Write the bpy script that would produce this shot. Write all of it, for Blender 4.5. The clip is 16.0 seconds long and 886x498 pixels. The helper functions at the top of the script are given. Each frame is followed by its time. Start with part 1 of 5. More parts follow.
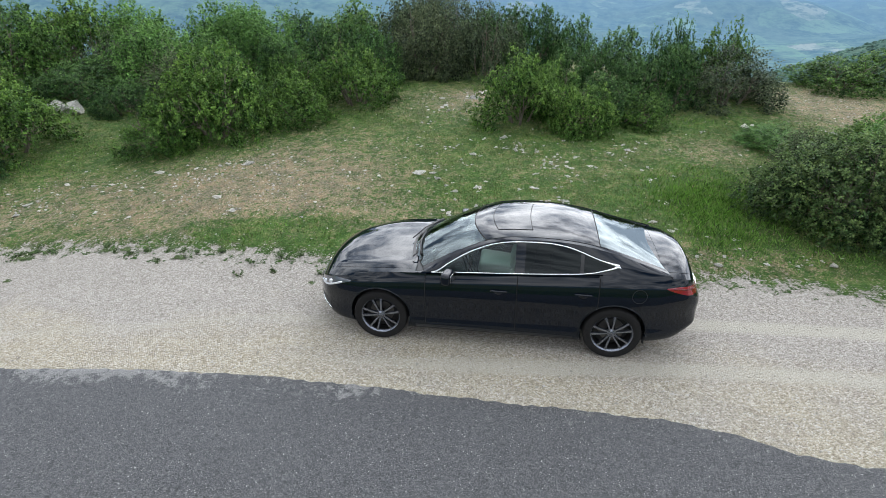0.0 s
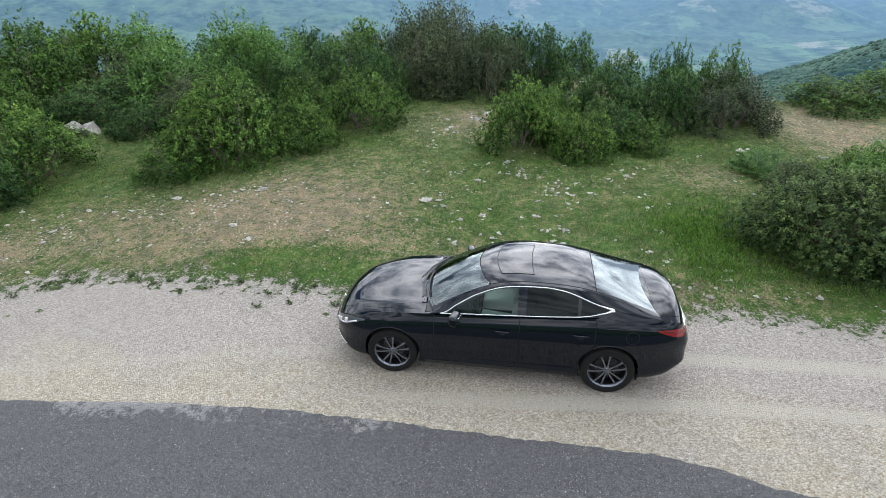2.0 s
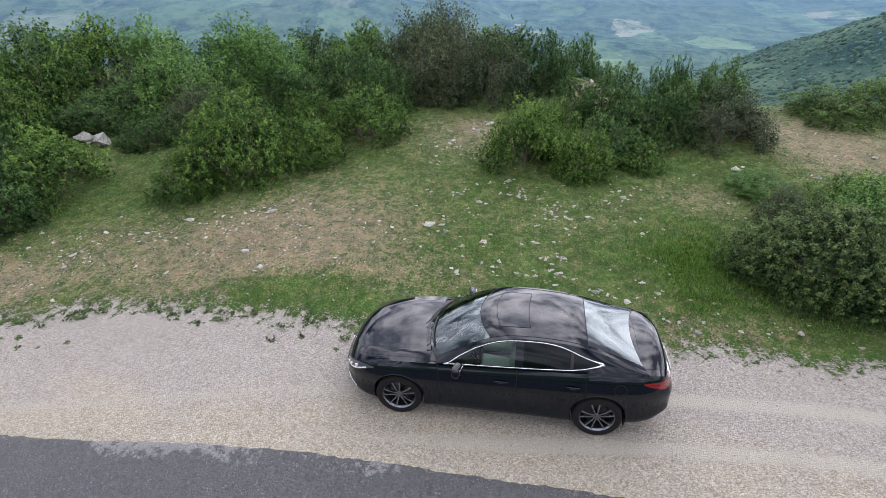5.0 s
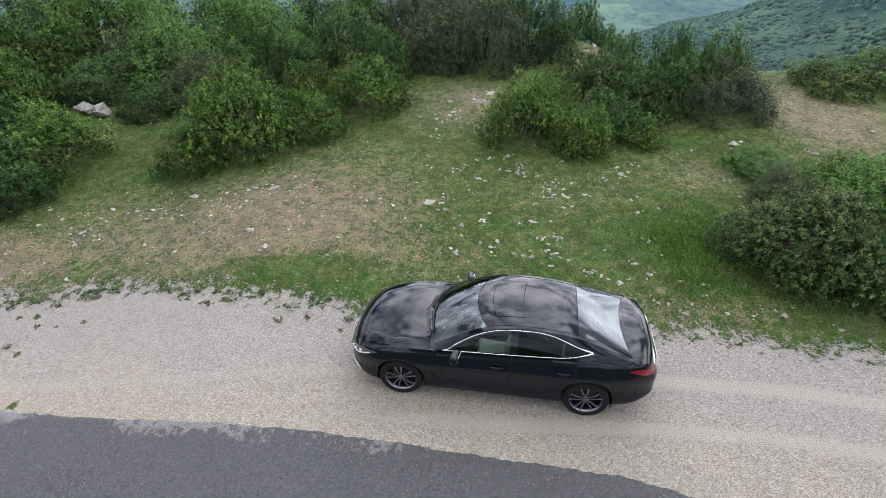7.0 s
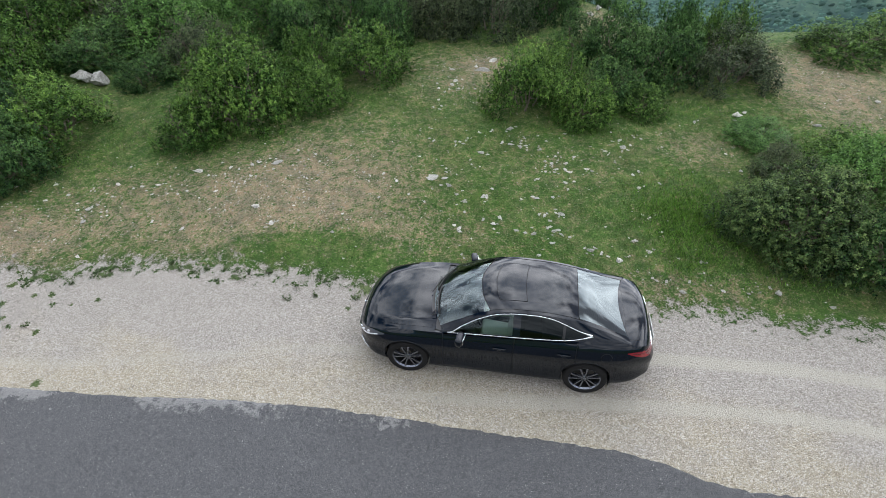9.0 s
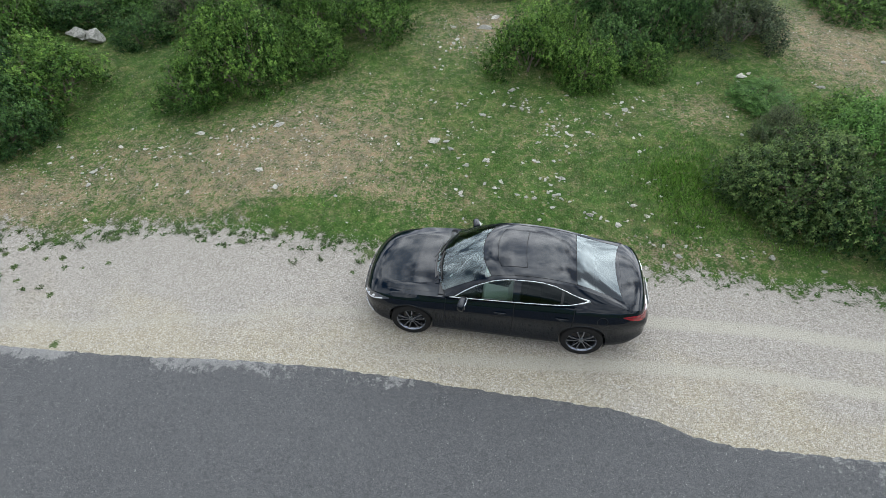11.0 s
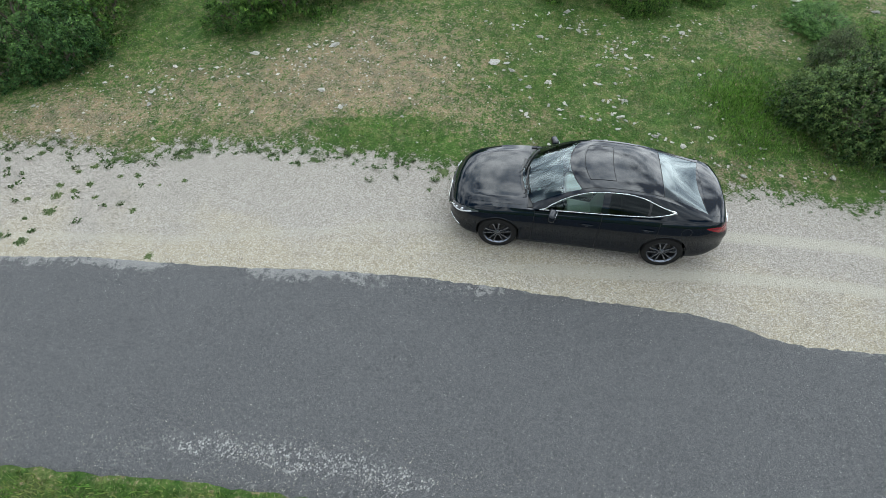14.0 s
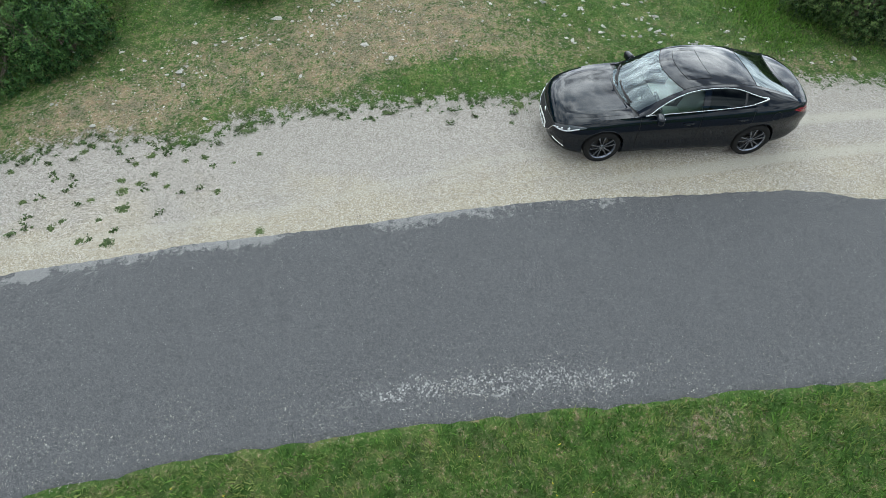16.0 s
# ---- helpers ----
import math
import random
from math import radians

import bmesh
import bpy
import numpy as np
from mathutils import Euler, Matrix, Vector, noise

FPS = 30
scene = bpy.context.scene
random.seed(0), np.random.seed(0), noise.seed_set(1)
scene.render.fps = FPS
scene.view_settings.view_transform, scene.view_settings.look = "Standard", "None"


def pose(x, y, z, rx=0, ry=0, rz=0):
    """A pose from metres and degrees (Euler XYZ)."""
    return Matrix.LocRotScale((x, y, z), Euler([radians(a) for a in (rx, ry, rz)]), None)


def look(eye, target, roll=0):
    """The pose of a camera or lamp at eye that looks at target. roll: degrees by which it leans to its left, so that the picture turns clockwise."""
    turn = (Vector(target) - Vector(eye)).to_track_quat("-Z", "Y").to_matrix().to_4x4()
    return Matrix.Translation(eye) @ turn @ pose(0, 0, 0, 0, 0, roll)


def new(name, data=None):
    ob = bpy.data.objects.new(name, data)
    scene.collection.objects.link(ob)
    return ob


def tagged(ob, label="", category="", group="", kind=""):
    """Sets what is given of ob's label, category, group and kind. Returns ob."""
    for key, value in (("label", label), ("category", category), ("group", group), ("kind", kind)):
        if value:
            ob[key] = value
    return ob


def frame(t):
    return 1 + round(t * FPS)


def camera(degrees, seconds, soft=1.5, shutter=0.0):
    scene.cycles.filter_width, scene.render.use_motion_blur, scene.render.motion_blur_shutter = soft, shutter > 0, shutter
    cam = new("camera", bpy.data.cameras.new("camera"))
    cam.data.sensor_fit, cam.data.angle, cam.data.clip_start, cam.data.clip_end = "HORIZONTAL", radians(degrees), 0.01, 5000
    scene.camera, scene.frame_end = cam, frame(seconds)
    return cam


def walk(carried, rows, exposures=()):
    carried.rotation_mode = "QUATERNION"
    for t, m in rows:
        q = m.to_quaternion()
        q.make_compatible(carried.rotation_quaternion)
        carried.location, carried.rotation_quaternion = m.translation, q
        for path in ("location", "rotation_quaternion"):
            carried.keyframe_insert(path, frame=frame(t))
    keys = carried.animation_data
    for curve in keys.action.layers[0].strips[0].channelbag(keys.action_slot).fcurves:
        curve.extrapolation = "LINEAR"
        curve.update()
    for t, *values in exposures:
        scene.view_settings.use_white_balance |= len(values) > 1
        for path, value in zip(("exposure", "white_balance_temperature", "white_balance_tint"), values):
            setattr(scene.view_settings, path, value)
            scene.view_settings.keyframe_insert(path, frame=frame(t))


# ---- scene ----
import functools

cam = camera(78.1, 16.0, soft=0.75)
PATH = [
    (0, (0.122, -0.345, 4.071), (0.105, 1.458, 3.205), -0.2),
    (0.5, (0.121, -0.431, 4.267), (0.101, 1.37, 3.398), -0.2),
    (1, (0.102, -0.51, 4.426), (0.08, 1.292, 3.558), -0.2),
    (1.5, (0.082, -0.565, 4.617), (0.057, 1.236, 3.748), -0.2),
    (2, (0.062, -0.56, 4.814), (0.035, 1.24, 3.943), -0.3),
    (2.5, (0.046, -0.542, 5.026), (0.019, 1.257, 4.154), -0.3),
    (3, (0.053, -0.506, 5.263), (0.02, 1.293, 4.39), -0.3),
    (5.5, (0.05, -0.514, 6.223), (0.015, 1.221, 5.23), -0.3),
    (6, (0.086, -0.532, 6.386), (0.048, 1.181, 5.354), -0.3),
    (6.5, (0.079, -0.527, 6.565), (0.043, 1.162, 5.495), -0.3),
    (7, (0.076, -0.493, 6.74), (0.04, 1.172, 5.634), -0.3),
    (7.5, (0.074, -0.451, 6.868), (0.037, 1.192, 5.729), -0.4),
    (8, (0.061, -0.414, 7.009), (0.025, 1.205, 5.836), -0.4),
    (8.5, (0.023, -0.393, 7.126), (-0.011, 1.202, 5.92), -0.4),
    (11, (-0.059, -0.442, 7.528), (-0.089, 1.021, 6.164), -0.3),
    (11.5, (-0.046, -0.477, 7.511), (-0.076, 0.96, 6.12), -0.3),
    (12, (-0.087, -0.504, 7.487), (-0.116, 0.906, 6.069), -0.3),
    (12.5, (-0.263, -0.565, 7.446), (-0.287, 0.821, 6.004), -0.1),
    (13, (-0.587, -0.686, 7.455), (-0.603, 0.673, 5.987), 0.2),
    (13.5, (-1.07, -0.856, 7.444), (-1.076, 0.479, 5.955), 0.5),
    (14, (-1.71, -1.041, 7.422), (-1.703, 0.27, 5.911), 1.0),
    (14.5, (-2.477, -1.183, 7.389), (-2.447, 0.104, 5.858), 1.3),
    (15, (-3.366, -1.304, 7.316), (-3.292, -0.038, 5.77), 1.7),
    (15.5, (-4.309, -1.389, 7.21), (-4.143, -0.147, 5.652), 1.3),
    (16, (-5.293, -1.384, 7.031), (-5.015, -0.17, 5.467), 0.3),
]
walk(cam, [(t, look(eye, target, roll)) for t, eye, target, roll in PATH],
     exposures=[(0.0, 0.36, 6650, 12.0), (3.0, 0.31, 6650, 16.0), (5.5, 0.26, 6700, 22.0), (8.5, 0.25, 6650, 15.0), (11.0, 0.24, 6650, 10.0), (16.0, 0.24, 6550, 6.0)])

# ---- sky, sun ----
SUN_HEIGHT, SUN_TURN = radians(44), radians(28)
SUN_WAY = (math.sin(SUN_TURN) * math.cos(SUN_HEIGHT), math.cos(SUN_TURN) * math.cos(SUN_HEIGHT), math.sin(SUN_HEIGHT))
world = bpy.data.worlds.new("sky")
scene.world = world
world.use_nodes = True
wt = world.node_tree
wt.nodes.clear()


def wnode(kind, **inputs):
    n = wt.nodes.new(kind)
    for key, value in inputs.items():
        n.inputs[key].default_value = value
    return n


w_out = wnode("ShaderNodeOutputWorld")
w_bg = wnode("ShaderNodeBackground", Strength=1.0)
w_sky = wt.nodes.new("ShaderNodeTexSky")
w_sky.sky_type, w_sky.sun_disc = "NISHITA", False
w_sky.sun_elevation, w_sky.sun_rotation = SUN_HEIGHT, SUN_TURN
w_sky.dust_density, w_sky.ozone_density = 0.2, 3.0
w_dim = wnode("ShaderNodeVectorMath")
w_dim.operation = "SCALE"
w_dim.inputs["Scale"].default_value = 0.05
w_co = wnode("ShaderNodeTexCoord")
w_sep = wnode("ShaderNodeSeparateXYZ")
w_h = wnode("ShaderNodeMath")
w_h.operation, w_h.inputs[1].default_value = "MAXIMUM", 0.0
w_h2 = wnode("ShaderNodeMath")
w_h2.operation, w_h2.inputs[1].default_value = "ADD", 0.75
w_div = wnode("ShaderNodeVectorMath")
w_div.operation = "DIVIDE"
w_n1 = wnode("ShaderNodeTexNoise", Scale=4.2, Detail=10.0, Roughness=0.55, Distortion=0.0)
w_n2 = wnode("ShaderNodeTexNoise", Scale=7.5, Detail=10.0, Roughness=0.58, Distortion=0.0)
w_r1 = wnode("ShaderNodeValToRGB")
w_r1.color_ramp.elements[0].position, w_r1.color_ramp.elements[0].color = 0.36, (0, 0, 0, 1)
w_r1.color_ramp.elements[1].position, w_r1.color_ramp.elements[1].color = 0.46, (1, 1, 1, 1)
w_r2 = wnode("ShaderNodeValToRGB")
w_r2.color_ramp.elements[0].position, w_r2.color_ramp.elements[0].color = 0.36, (0.55, 0.66, 0.82, 1)
w_r2.color_ramp.elements[1].position, w_r2.color_ramp.elements[1].color = 0.66, (2.6, 2.78, 2.95, 1)
w_mix = wnode("ShaderNodeMixRGB")
# thin cloud is brighter towards the veiled sun
w_dot = wnode("ShaderNodeVectorMath")
w_dot.operation, w_dot.inputs[1].default_value = "DOT_PRODUCT", SUN_WAY
w_pos = wnode("ShaderNodeMath")
w_pos.operation, w_pos.inputs[1].default_value = "MAXIMUM", 0.0
w_pow = wnode("ShaderNodeMath")
w_pow.operation, w_pow.inputs[1].default_value = "POWER", 3.0
w_gain = wnode("ShaderNodeMath")
w_gain.operation, w_gain.inputs[1].default_value, w_gain.inputs[2].default_value = "MULTIPLY_ADD", 1.35, 0.72
w_veil = wnode("ShaderNodeVectorMath")
w_veil.operation = "SCALE"
for a, b in ((w_co.outputs["Generated"], w_sep.inputs[0]), (w_sep.outputs["Z"], w_h.inputs[0]), (w_h.outputs[0], w_h2.inputs[0]),
             (w_co.outputs["Generated"], w_div.inputs[0]), (w_h2.outputs[0], w_div.inputs[1]), (w_div.outputs[0], w_n1.inputs["Vector"]),
             (w_div.outputs[0], w_n2.inputs["Vector"]), (w_n1.outputs[0], w_r1.inputs[0]), (w_n2.outputs[0], w_r2.inputs[0]),
             (w_sky.outputs[0], w_dim.inputs[0]), (w_r1.outputs[0], w_mix.inputs[0]), (w_dim.outputs[0], w_mix.inputs[1]),
             (w_r2.outputs[0], w_veil.inputs[0]),
             (w_co.outputs["Generated"], w_dot.inputs[0]), (w_dot.outputs["Value"], w_pos.inputs[0]), (w_pos.outputs[0], w_pow.inputs[0]),
             (w_pow.outputs[0], w_gain.inputs[0]), (w_gain.outputs[0], w_veil.inputs["Scale"]), (w_veil.outputs[0], w_mix.inputs[2]), (w_mix.outputs[0], w_bg.inputs[0]), (w_bg.outputs[0], w_out.inputs[0])):
    wt.links.new(a, b)
sun = new("sun", bpy.data.lights.new("sun", "SUN"))
sun.data.energy, sun.data.angle, sun.data.color = 0.3, radians(60), (1.0, 0.98, 0.94)
sun.matrix_world = look((0, 0, 0), tuple(-c for c in SUN_WAY))

# ---- materials ----


class Mat:
    """A small node-graph writer for one material."""

    def __init__(self, name, rough=0.8, metal=0.0, spec=0.5, **more):
        self.m = bpy.data.materials.new(name)
        self.m.use_nodes = True
        self.t = self.m.node_tree
        self.b = self.t.nodes["Principled BSDF"]
        self.b.inputs["Roughness"].default_value = rough
        self.b.inputs["Metallic"].default_value = metal
        self.b.inputs["Specular IOR Level"].default_value = spec
        for key, value in more.items():
            self.b.inputs[key.replace("_", " ")].default_value = value
        self.co = None

    def put(self, socket, value):
        if isinstance(value, bpy.types.NodeSocket):
            self.t.links.new(value, socket)
        else:
            socket.default_value = value

    def coords(self, scale=None):
        if self.co is None:
            self.co = self.t.nodes.new("ShaderNodeTexCoord").outputs["Object"]
        if scale is None:
            return self.co
        n = self.t.nodes.new("ShaderNodeMapping")
        self.t.links.new(self.co, n.inputs[0])
        n.inputs["Scale"].default_value = scale
        return n.outputs[0]

    def noise(self, scale, detail=4.0, rough=0.55, at=None, warp=0.0):
        n = self.t.nodes.new("ShaderNodeTexNoise")
        self.t.links.new(at or self.coords(), n.inputs["Vector"])
        n.inputs["Scale"].default_value, n.inputs["Detail"].default_value = scale, detail
        n.inputs["Roughness"].default_value, n.inputs["Distortion"].default_value = rough, warp
        return n.outputs["Fac"]

    def cells(self, scale, feature="F1", out="Distance", at=None):
        n = self.t.nodes.new("ShaderNodeTexVoronoi")
        n.feature = feature
        self.t.links.new(at or self.coords(), n.inputs["Vector"])
        n.inputs["Scale"].default_value = scale
        return n.outputs[out]

    def ramp(self, fac, *stops):
        n = self.t.nodes.new("ShaderNodeValToRGB")
        el = n.color_ramp.elements
        while len(el) < len(stops):
            el.new(0.5)
        for e, (at, c) in zip(el, stops):
            e.position = at
            e.color = (c, c, c, 1) if isinstance(c, (int, float)) else (*c, 1)
        self.put(n.inputs[0], fac)
        return n.outputs[0]

    def mix(self, fac, a, b, how="MIX"):
        n = self.t.nodes.new("ShaderNodeMixRGB")
        n.blend_type = how
        for s, v in zip(n.inputs, (fac, a, b)):
            self.put(s, (*v, 1) if isinstance(v, tuple) and len(v) == 3 else v)
        return n.outputs[0]

    def math(self, how, a, b=0.0, clamp=False):
        n = self.t.nodes.new("ShaderNodeMath")
        n.operation, n.use_clamp = how, clamp
        self.put(n.inputs[0], a)
        self.put(n.inputs[1], b)
        return n.outputs[0]

    def attr(self, name, out="Fac"):
        n = self.t.nodes.new("ShaderNodeAttribute")
        n.attribute_name = name
        return n.outputs[out]

    def split(self, colour):
        n = self.t.nodes.new("ShaderNodeSeparateColor")
        self.t.links.new(colour, n.inputs[0])
        return n.outputs

    def island(self):
        return self.t.nodes.new("ShaderNodeNewGeometry").outputs["Random Per Island"]

    def each(self):
        return self.t.nodes.new("ShaderNodeObjectInfo").outputs["Random"]

    def colour(self, value):
        self.put(self.b.inputs["Base Color"], (*value, 1) if isinstance(value, tuple) else value)
        return self

    def bump(self, height, depth=0.01, strength=1.0):
        n = self.t.nodes.new("ShaderNodeBump")
        n.inputs["Distance"].default_value, n.inputs["Strength"].default_value = depth, strength
        self.put(n.inputs["Height"], height)
        self.t.links.new(n.outputs[0], self.b.inputs["Normal"])
        return self


def plain(name, colour, rough=0.5, metal=0.0, grain=0.0, scale=60.0, **more):
    """A plain surface with a slight mottle and fine relief."""
    k = Mat(name, rough, metal, **more)
    if grain:
        f = k.noise(scale, 5)
        k.colour(k.mix(f, tuple(c * (1 - grain) for c in colour), tuple(min(1, c * (1 + grain)) for c in colour)))
        k.bump(f, 0.0006, 0.5)
    else:
        k.colour(colour)
    return k.m


def ground_material():
    """Cropped grass, bare earth, limestone gravel; zone: red gravel, green bare earth, blue nearness to the road."""
    k = Mat("verge_ground", 0.95, spec=0.2)
    zone = k.split(k.attr("zone", "Color"))
    fine, mid, big = k.noise(28, 6, 0.7), k.noise(5.5, 5, 0.65), k.noise(0.9, 4, 0.6)
    tiny = k.noise(60, 5, 0.8)
    # grass
    grass = k.ramp(k.math("ADD", k.math("MULTIPLY", fine, 0.6), k.math("MULTIPLY", mid, 0.4)),
                   (0.30, (0.015, 0.042, 0.008)), (0.43, (0.042, 0.100, 0.018)), (0.56, (0.082, 0.152, 0.034)), (0.72, (0.16, 0.21, 0.075)))
    straw = k.ramp(tiny, (0.35, (0.075, 0.07, 0.030)), (0.6, (0.22, 0.20, 0.105)), (0.75, (0.36, 0.33, 0.21)))
    grass = k.mix(k.ramp(k.math("ADD", k.math("MULTIPLY", mid, 0.6), k.math("MULTIPLY", big, 0.4)), (0.46, 0.0), (0.68, 0.55)), grass, straw)
    # bare stony earth
    earth = k.ramp(tiny, (0.34, (0.062, 0.050, 0.029)), (0.45, (0.18, 0.143, 0.092)), (0.56, (0.325, 0.270, 0.190)), (0.70, (0.54, 0.485, 0.385)))
    earth = k.mix(k.ramp(mid, (0.50, 0.0), (0.72, 0.42)), earth, (0.30, 0.175, 0.10))
    chips = k.cells(30, "F1", "Distance")
    earth = k.mix(k.ramp(chips, (0.12, 0.8), (0.25, 0.0)), earth, (0.50, 0.465, 0.395))
    mottle = k.math("ADD", k.math("ADD", k.math("MULTIPLY", mid, 0.5), k.math("MULTIPLY", fine, 0.5)), k.math("MULTIPLY", k.noise(14, 4, 0.6), 0.6))
    earth_mask = k.math("ADD", zone[1], k.math("MULTIPLY", k.math("SUBTRACT", mottle, 0.8), 4.6))
    base = k.mix(k.ramp(earth_mask, (0.20, 0.0), (1.10, 1.0)), grass, earth)
    # clods, litter and tufts
    litter = k.math("ADD", k.math("MULTIPLY", k.noise(19, 5, 0.75), 0.6), k.math("MULTIPLY", k.noise(95, 3, 0.8), 0.4))
    base = k.mix(1.0, base, k.ramp(litter, (0.36, (0.34, 0.35, 0.33)), (0.47, (0.80, 0.80, 0.78)), (0.60, (1.12, 1.12, 1.10))), "MULTIPLY")
    base = k.mix(1.0, base, k.ramp(k.noise(2.4, 4, 0.6), (0.36, (0.74, 0.80, 0.78)), (0.62, (1.18, 1.14, 1.08))), "MULTIPLY")
    # gravel
    stone_v = k.split(k.cells(58, "F1", "Color"))[0]
    grey = k.ramp(stone_v, (0.0, (0.24, 0.216, 0.186)), (0.35, (0.345, 0.316, 0.280)), (0.7, (0.425, 0.392, 0.350)), (1.0, (0.53, 0.497, 0.45)))
    sand = k.ramp(stone_v, (0.0, (0.27, 0.232, 0.168)), (0.4, (0.395, 0.350, 0.268)), (0.75, (0.47, 0.425, 0.342)), (1.0, (0.59, 0.555, 0.48)))
    n = k.t.nodes.new("ShaderNodeCombineXYZ")
    off_road = k.attr("off_road")
    xyz = k.t.nodes.new("ShaderNodeSeparateXYZ")
    k.t.links.new(k.coords(), xyz.inputs[0])
    k.put(n.inputs[0], k.math("MULTIPLY", xyz.outputs[0], 0.16))
    k.put(n.inputs[1], k.math("MULTIPLY", off_road, 2.1))
    bands = k.noise(1.0, 5, 0.6, at=n.outputs[0])
    near_road = k.math("ADD", zone[2], k.math("MULTIPLY", k.math("SUBTRACT", k.math("ADD", k.math("MULTIPLY", bands, 0.6), k.math("MULTIPLY", big, 0.8)), 0.72), 2.2))
    gravel = k.mix(k.ramp(near_road, (0.25, 0.0), (0.95, 1.0)), grey, sand)
    packed = k.ramp(tiny, (0.3, (0.36, 0.335, 0.275)), (0.7, (0.56, 0.53, 0.455)))
    rut = k.math("ADD", k.attr("track"), k.math("MULTIPLY", k.math("SUBTRACT", bands, 0.5), 0.9))
    gravel = k.mix(k.ramp(rut, (0.25, 0.0), (0.85, 0.8)), gravel, packed)
    gravel = k.mix(k.ramp(tiny, (0.38, 0.38), (0.48, 0.0)), gravel, (0.15, 0.135, 0.115))
    edge = k.math("ADD", zone[0], k.math("MULTIPLY", k.math("SUBTRACT", k.math("ADD", k.math("MULTIPLY", mid, 0.65), k.math("MULTIPLY", fine, 0.35)), 0.5), 2.2))
    gmask = k.ramp(edge, (0.44, 0.0), (0.56, 1.0))
    k.colour(k.mix(gmask, base, gravel))
    relief = k.mix(gmask, k.math("ADD", k.math("MULTIPLY", fine, 1.0), k.math("MULTIPLY", tiny, 0.9)), k.math("ADD", k.math("MULTIPLY", k.cells(58), -0.9), k.math("MULTIPLY", tiny, 0.7)))
    return k.bump(relief, 0.03, 0.9).m


def asphalt_material():
    k = Mat("worn_asphalt", 0.9, spec=0.3)
    edge = k.split(k.attr("zone", "Color"))
    tiny, mid, big = k.noise(75, 4, 0.8), k.noise(6, 5, 0.6), k.noise(0.7, 4, 0.6)
    v = k.split(k.cells(118, "F1", "Color"))
    w = k.split(k.cells(42, "F1", "Color"))
    tar = k.ramp(tiny, (0.34, (0.016, 0.0165, 0.018)), (0.5, (0.074, 0.076, 0.080)), (0.66, (0.20, 0.20, 0.201)))
    tar = k.mix(k.ramp(k.math("ADD", k.math("MULTIPLY", mid, 0.35), k.math("MULTIPLY", big, 0.65)), (0.35, 0.0), (0.65, 0.35)), tar, (0.105, 0.107, 0.11))
    tar = k.mix(k.ramp(k.noise(24, 3, 0.7), (0.40, 0.45), (0.54, 0.0)), tar, (0.040, 0.041, 0.043))
    tar = k.mix(k.ramp(v[0], (0.74, 0.0), (0.97, 0.55)), tar, (0.24, 0.24, 0.237))
    tar = k.mix(k.ramp(v[2], (0.988, 0.0), (0.992, 0.8)), tar, (0.46, 0.455, 0.44))
    # dust and washed grit along the rims and on the crown of the far lane
    dust = k.math("ADD", edge[0], k.math("MULTIPLY", k.math("SUBTRACT", k.math("ADD", k.math("MULTIPLY", k.noise(9, 6, 0.72), 0.9), k.math("MULTIPLY", tiny, 0.3)), 0.6), 2.4))
    tar = k.mix(k.ramp(dust, (0.40, 0.0), (0.52, 0.85)), tar, k.ramp(v[1], (0.0, (0.13, 0.129, 0.127)), (0.6, (0.235, 0.232, 0.228)), (1.0, (0.34, 0.335, 0.325))))
    grit = k.math("ADD", edge[1], k.math("MULTIPLY", k.math("SUBTRACT", mid, 0.5), 1.4))
    tar = k.mix(k.math("MULTIPLY", k.ramp(grit, (0.40, 0.0), (0.7, 1.0)), k.ramp(w[1], (0.70, 0.0), (0.80, 0.55))), tar, k.ramp(w[0], (0.0, (0.24, 0.235, 0.23)), (1.0, (0.56, 0.55, 0.53))))
    k.colour(tar)
    return k.bump(k.math("ADD", tiny, k.math("MULTIPLY", k.cells(85), -0.7)), 0.014, 0.9).m


def leaf_material(name, dark, light, fresh, rough=0.5):
    """Leaves: a hue for each leaf, fresher at the shoot tips."""
    k = Mat(name, rough, spec=0.14)
    r = k.island()
    tone = k.ramp(r, (0.0, tuple(c * 0.45 for c in dark)), (0.35, dark), (0.7, light), (1.0, tuple(min(1, c * 1.6) for c in light)))
    tone = k.mix(k.attr("tip"), tone, fresh)
    whole = k.ramp(k.each(), (0.0, (0.80, 0.84, 0.8)), (1.0, (1.15, 1.1, 1.05)))
    tone = k.mix(1.0, tone, whole, "MULTIPLY")
    k.colour(tone)
    tr = k.t.nodes.new("ShaderNodeBsdfTranslucent")
    k.t.links.new(tone, tr.inputs[0])
    mx = k.t.nodes.new("ShaderNodeMixShader")
    mx.inputs[0].default_value = 0.2
    k.t.links.new(k.b.outputs[0], mx.inputs[1])
    k.t.links.new(tr.outputs[0], mx.inputs[2])
    k.t.links.new(mx.outputs[0], k.t.nodes["Material Output"].inputs[0])
    return k.m


def bark_material():
    k = Mat("grey_bark", 0.9, spec=0.2)
    k.colour(k.ramp(k.noise(30, 5, at=k.coords((1, 1, 0.2))), (0.3, (0.07, 0.058, 0.045)), (0.7, (0.22, 0.19, 0.155))))
    return k.bump(k.noise(60, 4), 0.01).m


